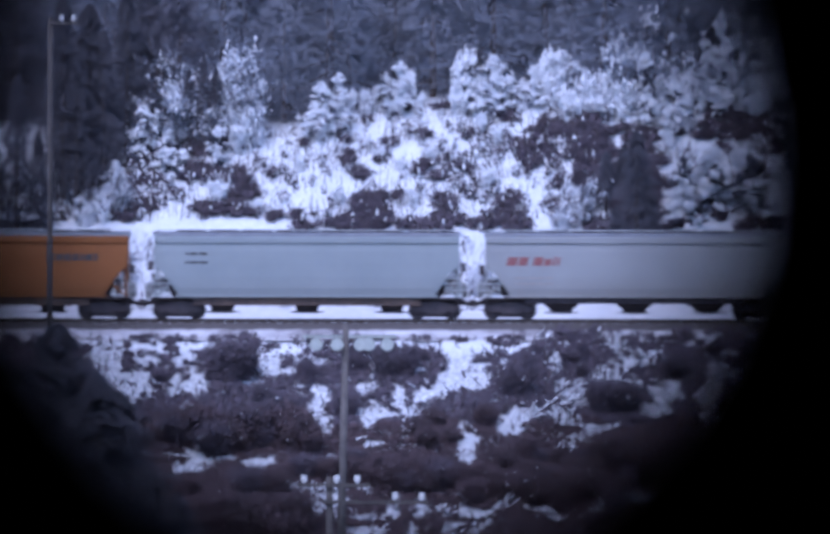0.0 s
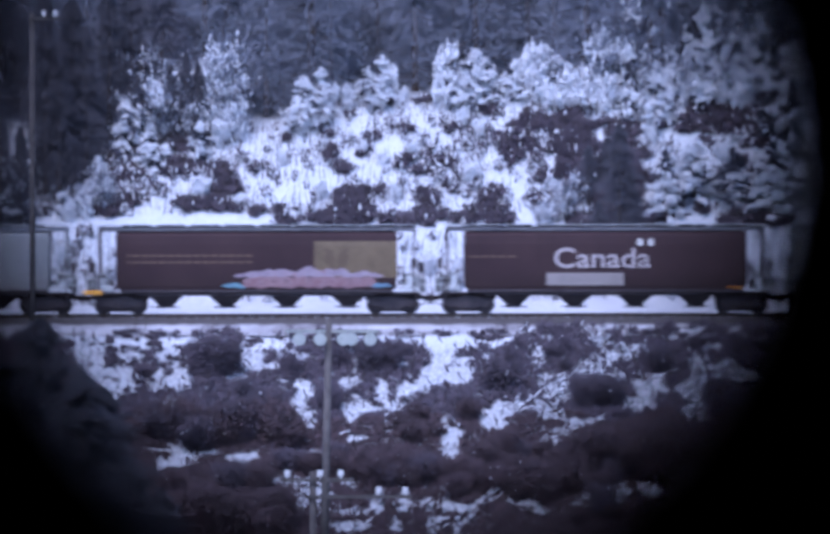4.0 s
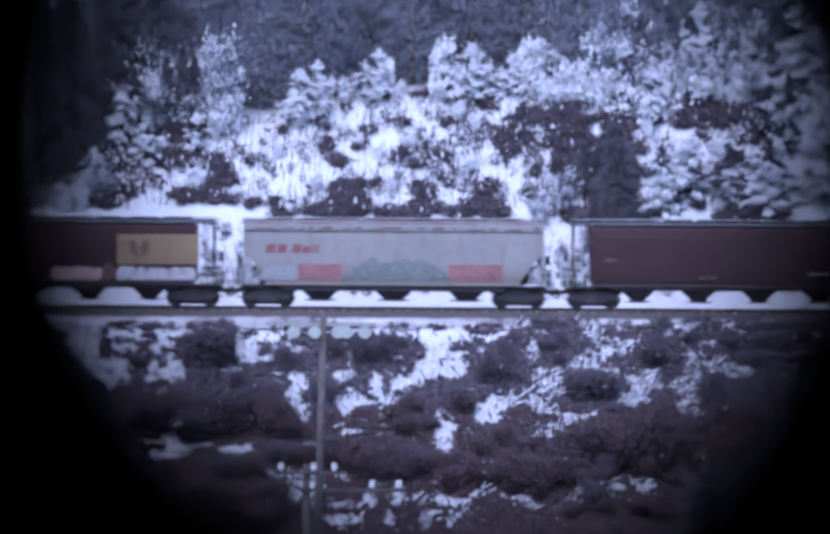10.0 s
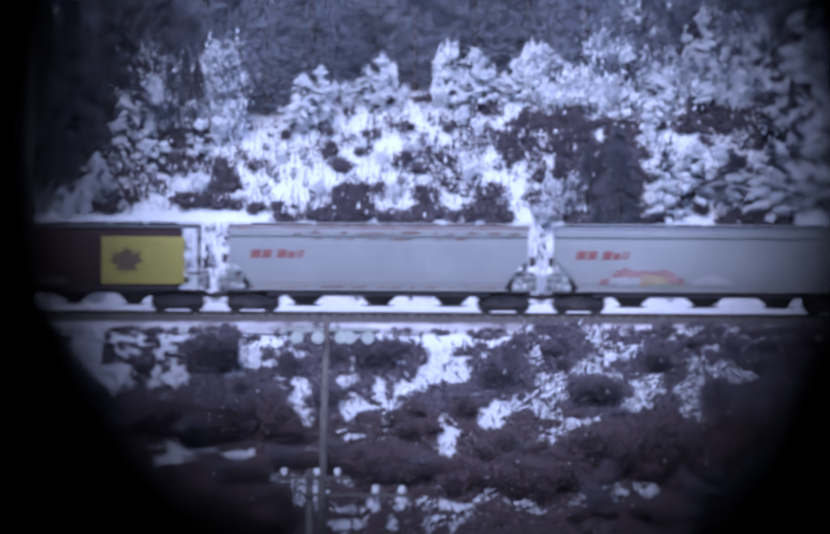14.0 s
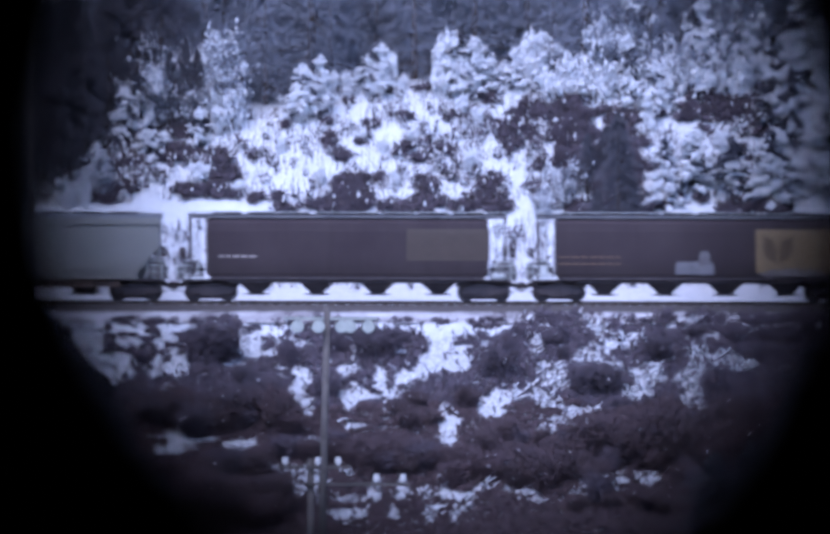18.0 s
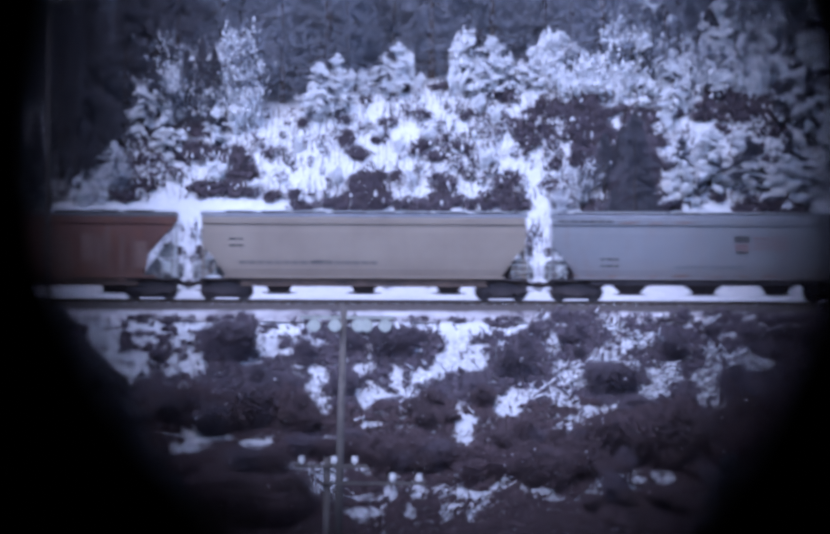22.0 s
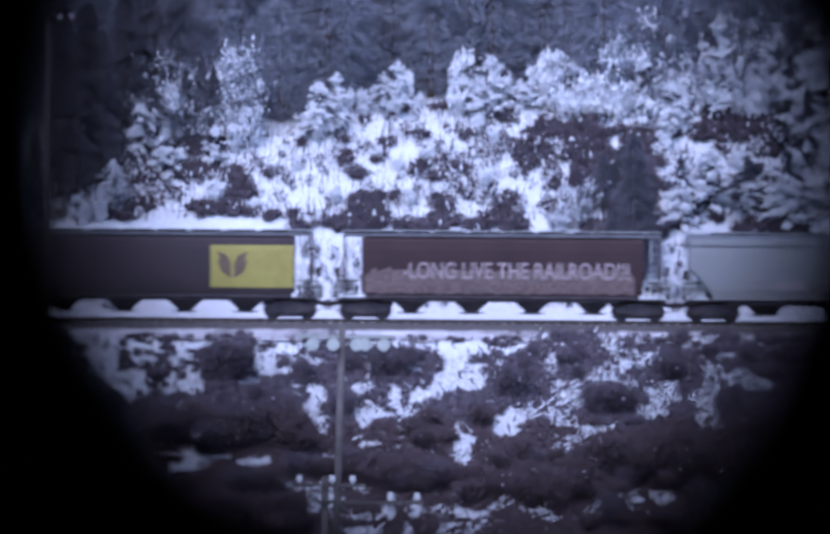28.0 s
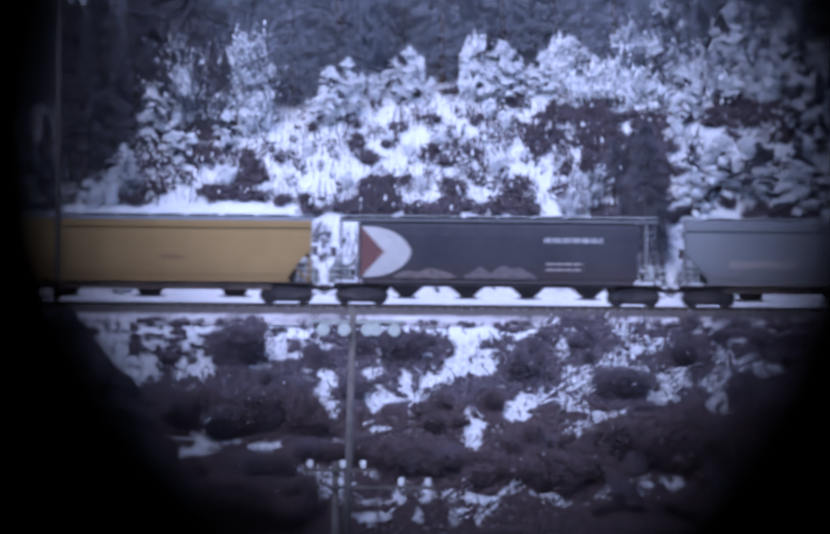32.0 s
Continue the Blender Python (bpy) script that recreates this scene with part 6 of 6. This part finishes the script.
def plant_valley():
    # brown thickets low on the bank
    for x, z, w, n, s in ((-8.8, -6.6, 3.6, 12, 0.75), (-1.0, -8.6, 2.5, 6, 0.5), (2.6, -9.2, 4.0, 8, 0.5), (8.5, -9.6, 4.0, 10, 0.65), (14.0, -8.5, 4.0, 12, 0.85), (-9.0, -11.5, 4.5, 12, 0.8), (18.5, -8.0, 3.0, 8, 1.0)):
        for i in range(n):
            px = x + w * (2 * (i + RNG.random()) / n - 1)
            pz = z + RNG.uniform(-0.5, 0.4)
            if not any(inside(BANK_SNOW, px, pz + k * s, 1.1) for k in (0.3, 1.0, 1.7)):
                scatter(BROWNISH, *bank_spot(px, pz), s * RNG.uniform(0.8, 1.1))
    # dark firs standing in front, down in the valley
    for x, y, top in ((-20.5, -60, -2.3), (-18.6, -55, -2.5), (-17.4, -63, -3.0), (-16.5, -58, -4.6), (-21.8, -52, -2.2), (-15.5, -66, -5.6), (-19.4, -72, -3.2), (-22.6, -66, -3.0), (-16.4, -75, -5.0), (-13.9, -70, -7.8), (-12.4, -72, -10.0), (20.5, -58, -5.0), (22.0, -62, -3.8), (18.6, -66, -7.0), (16.6, -70, -9.0)):
        ob = scatter(FIR, x * seen(y), y, 1.0)
        high = EYE + (top - EYE) * seen(y) - ground_z(x, y)
        ob.scale = (high / 6.5, high / 6.5, high / 11)


def plant_woods():
    for row, (y0, n) in enumerate(((2.5, 32), (7, 29), (13, 26))):
        for i in range(n):
            x = -32 + 64 * (i + RNG.uniform(0.1, 0.9)) / n
            y = up_slope(x, ridge(x)) + y0 + RNG.uniform(-1, 1.5)
            scatter(FIR if x < -12 and row == 0 else WOODS_FIR, x, y, RNG.uniform(0.85, 1.35))
    for x, z, s in ((-17.6, 5.9, 0.95), (-16.2, 7.6, 0.9), (-15.0, 9.6, 0.9), (-18.3, 6.4, 1.0), (-19.6, 4.6, 0.6), (-20.7, 4.6, 0.65), (-21.9, 4.6, 0.6)):
        scatter(FIR, *hill_spot(x, z), (s * 0.75, s * 0.75, s))
    # dark conifers low on the slope, hiding the snow behind them
    for x, z, s, h in ((11.5, 2.0, 0.7, 0.62), (10.4, 2.2, 0.5, 0.42), (12.0, 2.2, 0.6, 0.6), (9.9, 5.6, 0.4, 0.3), (10.9, 6.2, 0.45, 0.32)):
        scatter(FIR, *hill_spot(x, z), (s, s, h))
    # conifers under pads of snow, in the two clumps beside the open slope
    for x, z, w, h in ((-9.3, 10.0, 0.36, 0.62), (-8.8, 9.4, 0.34, 0.5), (-12.9, 7.4, 0.5, 0.5), (-15.6, 6.6, 0.4, 0.4),
                       (13.4, 10.0, 0.55, 0.6), (16.0, 10.9, 0.6, 0.4), (13.9, 5.0, 0.65, 0.75), (15.4, 5.8, 0.85, 0.65),
                       (19.5, 5.2, 0.9, 0.8), (15.6, 12.4, 0.7, 0.85), (21.4, 11.6, 1.0, 1.0), (22.6, 6.0, 1.0, 1.2)):
        scatter(SNOW_FIR, *hill_spot(x, z), (w, w, h))
    for x, z, w, h in ((-11.0, 9.0, 0.36, 0.46), (-10.4, 8.8, 0.3, 0.36), (-11.8, 9.0, 0.3, 0.34)):
        scatter(FIR, *hill_spot(x, z), (w, w, h))
    for x, z, s in ((8.4, 10.6, 0.8), (9.2, 10.9, 0.9), (10.1, 10.7, 0.8), (11.0, 10.8, 0.9), (11.9, 10.7, 0.8), (12.7, 10.6, 1.0), (13.9, 10.5, 0.9), (14.9, 10.7, 0.8), (15.8, 10.6, 0.9), (16.8, 10.7, 0.8), (17.8, 10.6, 0.9), (-9.3, 10.6, 1.0), (-8.9, 9.9, 1.0), (-9.6, 9.5, 1.0), (-8.6, 9.2, 0.9), (-9.2, 8.8, 0.9), (-9.4, 11.2, (0.8, 0.8, 1.1)), (-14.3, 9.6, 0.8), (-16.2, 4.9, 0.6), (-17.2, 4.8, 0.6)):
        scatter(SNOWY, *hill_spot(x, z), s)
    for x, z, w, h in ((-12.6, 9.2, 0.55, 0.55), (-13.5, 8.7, 0.65, 0.75), (-10.3, 8.0, 0.5, 0.5), (-14.2, 8.4, 0.55, 0.65), (-19.4, 4.8, 0.5, 0.5), (-20.6, 5.0, 0.55, 0.6), (-21.8, 5.0, 0.6, 0.7), (17.4, 6.0, 0.8, 0.55), (19.3, 9.0, 0.6, 0.7), (20.5, 8.4, 0.6, 0.8), (17.6, 12.8, 0.45, 0.55), (10.6, 11.6, 0.6, 0.9), (12.0, 10.6, 0.5, 0.8)):
        scatter(HALF_FIR, *hill_spot(x, z), (w, w, h))
    for x, z, s in ((-9.5, 10.2, 0.9), (-9.0, 9.6, 0.75), (-10.0, 9.6, 0.85), (-8.7, 9.0, 0.6), (-12.2, 10.0, 0.75), (-11.5, 10.2, 0.6), (-14.0, 9.4, 0.6), (18.6, 12.6, 0.8), (16.8, 12.9, 0.7), (-10.6, 8.9, 0.6), (-12.4, 9.0, 0.75), (-15.2, 5.2, 0.45), (-16.4, 5.0, 0.4), (-17.3, 4.9, 0.4), (10.6, 11.4, 0.95), (11.5, 12.2, 0.9), (12.2, 10.8, 0.6), (13.6, 10.6, 0.55), (14.5, 10.8, 0.5), (15.3, 10.6, 0.55), (16.3, 10.8, 0.5), (17.3, 10.6, 0.55), (18.3, 10.8, 0.5), (7.6, 4.2, 0.4), (8.8, 4.6, 0.45)):
        scatter(DUSTED, *hill_spot(x, z), s)


def far_woods():
    pts, a, b = [], [], []
    for _ in range(300):
        x, y = RNG.uniform(-70, 70), RNG.uniform(42, 240)
        z = ground_z(x, y)
        h = RNG.uniform(9, 17)
        a.append((x, y, z)), b.append((x, y, z + h))
        k = RNG.uniform(0.05, 1, 1300)
        r = (1 - k) * h * 0.22 + 0.2
        t = RNG.uniform(0, 6.28, 1300)
        pts.append(np.stack([x + np.cos(t) * r, y + np.sin(t) * r, z + k * h], 1))
    pts = np.concatenate(pts)
    tagged(new("far_woods", joined("far_woods", [(*sticks(a, b, 0.2, 0.02), TRUNK), (*tufts(pts, RNG.uniform(0.1, 0.2, len(pts)), 0.6), HAZY_NEEDLES)])), "dark conifer woods on the hill behind", "woods", kind="stuff")


plant_hillside()
hill_brush()
plant_bank()
bank_bushes()
bank_brush()
plant_valley()
plant_woods()
far_woods()


# ---- poles ----
def floodlight_pole():
    y = -70.0
    k = seen(y)
    x = -3.6 * k
    z0 = ground_z(x, y) - 0.3
    top = EYE + (-0.28 - EYE) * k
    ob = tagged(new("floodlight_pole"), "tall grey pole with a row of round floodlights", "floodlight pole")
    ob.location = (x, y, z0)
    h = top - z0
    foot = -0.30
    part("pole", Geo().tube((foot, 0, 0), (0, 0, h), 0.2, 0.14, 12), POLE_WOOD, ob, smooth=True)
    arm = part("crossarm", Geo().box(-1.9, 2.15, -0.07, 0.07, h - 0.6, h - 0.46), LAMP_METAL, ob)
    lamp_g = Geo().tube((0, 0.0, 0), (0, -0.28, -0.02), 0.18, 0.29, 18).tube((0, 0.22, 0), (0, 0, 0), 0.1, 0.2, 12).box(-0.03, 0.03, -0.02, 0.1, 0.1, 0.42)
    lm = lamp_g.mesh("floodlight", LAMP_METAL)
    gm = Geo().tube((0, -0.275, -0.02), (0, -0.3, -0.02), 0.275, 0.25, 18).mesh("lamp_glass", LAMP_GLASS)
    for dx in (-1.28, -0.38, 0.62, 0.98, 1.78):
        lamp = part("floodlight", lm, None, ob)
        lamp.location = (dx, -0.1, h - 0.86)
        part("lamp_glass", gm, None, lamp, "lamp glass painted pale with reflected sky")


def utility_pole(x, y, top, arms, insulators, label, radius=0.15, lean=0.0):
    k = seen(y)
    z0 = ground_z(x * k, y) - 0.4
    h = EYE + (top - EYE) * k - z0
    ob = tagged(new("utility_pole"), label, "utility pole")
    ob.location = (x * k, y, z0)
    part("pole", Geo().tube((-lean * h, 0, 0), (0, 0, h), radius * 1.2, radius, 10), POLE_WOOD, ob, smooth=True)
    for dz, x0, x1 in arms:
        part("crossarm", Geo().box(x0, x1, -0.22, -0.1, h - dz - 0.07, h - dz + 0.07), POLE_WOOD, ob)
    im = Geo().tube((0, 0, 0), (0, 0, 0.1), 0.05, 0.05, 10).tube((0, 0, 0.08), (0, 0, 0.2), 0.13, 0.13, 10).tube((0, 0, 0.2), (0, 0, 0.34), 0.13, 0.12, 10).mesh("insulator", CERAMIC)
    for dx, dz in insulators:
        part("insulator", im, None, ob).location = (dx, -0.16, h - dz)
    return ob


floodlight_pole()
utility_pole(-4.45, -84.0, -8.2, [(0.35, -1.35, 1.7), (1.05, -0.3, 4.1)], [(-1.05, 0.28), (0.3, 0.28), (1.15, 0.28), (2.72, 0.98), (3.82, 0.98)], "wooden utility pole with a crossarm and white insulators", 0.14)
utility_pole(-19.0, -7.0, 15.6, [(0.25, 0.0, 1.4)], [(1.2, 0.18), (0.6, 0.18)], "weathered grey utility pole beside the railway embankment", 0.13)


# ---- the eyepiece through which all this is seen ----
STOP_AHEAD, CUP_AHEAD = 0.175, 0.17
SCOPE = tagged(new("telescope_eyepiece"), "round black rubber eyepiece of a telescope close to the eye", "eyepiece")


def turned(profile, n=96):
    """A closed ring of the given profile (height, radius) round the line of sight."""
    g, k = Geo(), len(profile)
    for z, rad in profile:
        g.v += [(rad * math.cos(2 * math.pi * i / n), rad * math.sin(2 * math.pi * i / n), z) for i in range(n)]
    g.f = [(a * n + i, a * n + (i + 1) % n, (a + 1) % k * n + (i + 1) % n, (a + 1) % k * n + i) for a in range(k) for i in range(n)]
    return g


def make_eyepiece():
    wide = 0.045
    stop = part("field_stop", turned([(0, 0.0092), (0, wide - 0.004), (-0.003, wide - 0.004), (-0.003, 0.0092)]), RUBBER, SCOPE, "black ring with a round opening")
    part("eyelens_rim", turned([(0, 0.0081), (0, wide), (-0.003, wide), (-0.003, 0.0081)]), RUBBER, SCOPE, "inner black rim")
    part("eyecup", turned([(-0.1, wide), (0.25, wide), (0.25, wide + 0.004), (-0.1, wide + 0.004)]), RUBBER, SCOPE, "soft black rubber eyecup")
    # unseen plate added behind the eye to keep light out of the tube
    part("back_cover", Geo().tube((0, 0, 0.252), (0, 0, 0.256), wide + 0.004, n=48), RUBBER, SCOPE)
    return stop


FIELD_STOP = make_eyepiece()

# ---- movements ----
# seconds, metres that the train has gone
TRAIN = [
    (0.0, 0.0), (1.0, -13.59), (2.0, -27.14), (3.0, -40.68), (3.5, -47.43), (5.5, -74.39),
    (6.0, -81.11), (7.0, -94.51), (8.0, -107.91), (9.0, -121.29), (10.0, -134.66), (11.0, -148.02),
    (12.0, -161.42), (13.0, -174.88), (14.0, -188.32), (14.5, -195.06), (16.5, -222.09), (17.0, -228.87),
    (18.0, -242.42), (19.0, -255.99), (20.0, -269.58), (21.0, -283.15), (22.0, -296.73), (23.0, -310.32),
    (24.0, -323.85), (25.0, -337.38), (25.5, -344.13), (27.5, -370.95), (28.0, -377.6), (29.0, -391.05),
    (30.0, -404.53), (31.0, -417.95), (32.0, -431.43),
]
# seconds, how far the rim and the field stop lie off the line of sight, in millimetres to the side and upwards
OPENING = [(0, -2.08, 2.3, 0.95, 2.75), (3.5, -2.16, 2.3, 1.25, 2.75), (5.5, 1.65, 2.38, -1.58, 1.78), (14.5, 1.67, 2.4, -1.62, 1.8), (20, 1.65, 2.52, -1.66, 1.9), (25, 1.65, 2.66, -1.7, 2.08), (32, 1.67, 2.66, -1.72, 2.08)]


def motions():
    for car, x in CARS:
        walk(car, [(t, pose(x + d, 0, 0)) for t, d in TRAIN])
    # every wheelset turns alike, front or rear in its bogie
    ts, ds = zip(*TRAIN)
    first = {}
    for w, d in WHEELSETS:
        if d not in first:
            walk(w, [(i / FPS, pose(d * WHEEL_BASE, 0, WHEEL_R, 0, math.degrees(float(np.interp(i / FPS, ts, ds)) / WHEEL_R), 0)) for i in range(32 * FPS + 1)])
            first[d] = w
        else:
            w.rotation_mode = "QUATERNION"
            keys = w.animation_data_create()
            keys.action = first[d].animation_data.action
            keys.action_slot = first[d].animation_data.action_slot
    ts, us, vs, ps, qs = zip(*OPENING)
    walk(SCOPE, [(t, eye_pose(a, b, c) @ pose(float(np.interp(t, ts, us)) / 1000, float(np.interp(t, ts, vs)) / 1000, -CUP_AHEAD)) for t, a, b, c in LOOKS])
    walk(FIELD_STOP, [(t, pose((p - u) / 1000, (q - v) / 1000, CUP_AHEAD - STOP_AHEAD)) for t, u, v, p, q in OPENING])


motions()
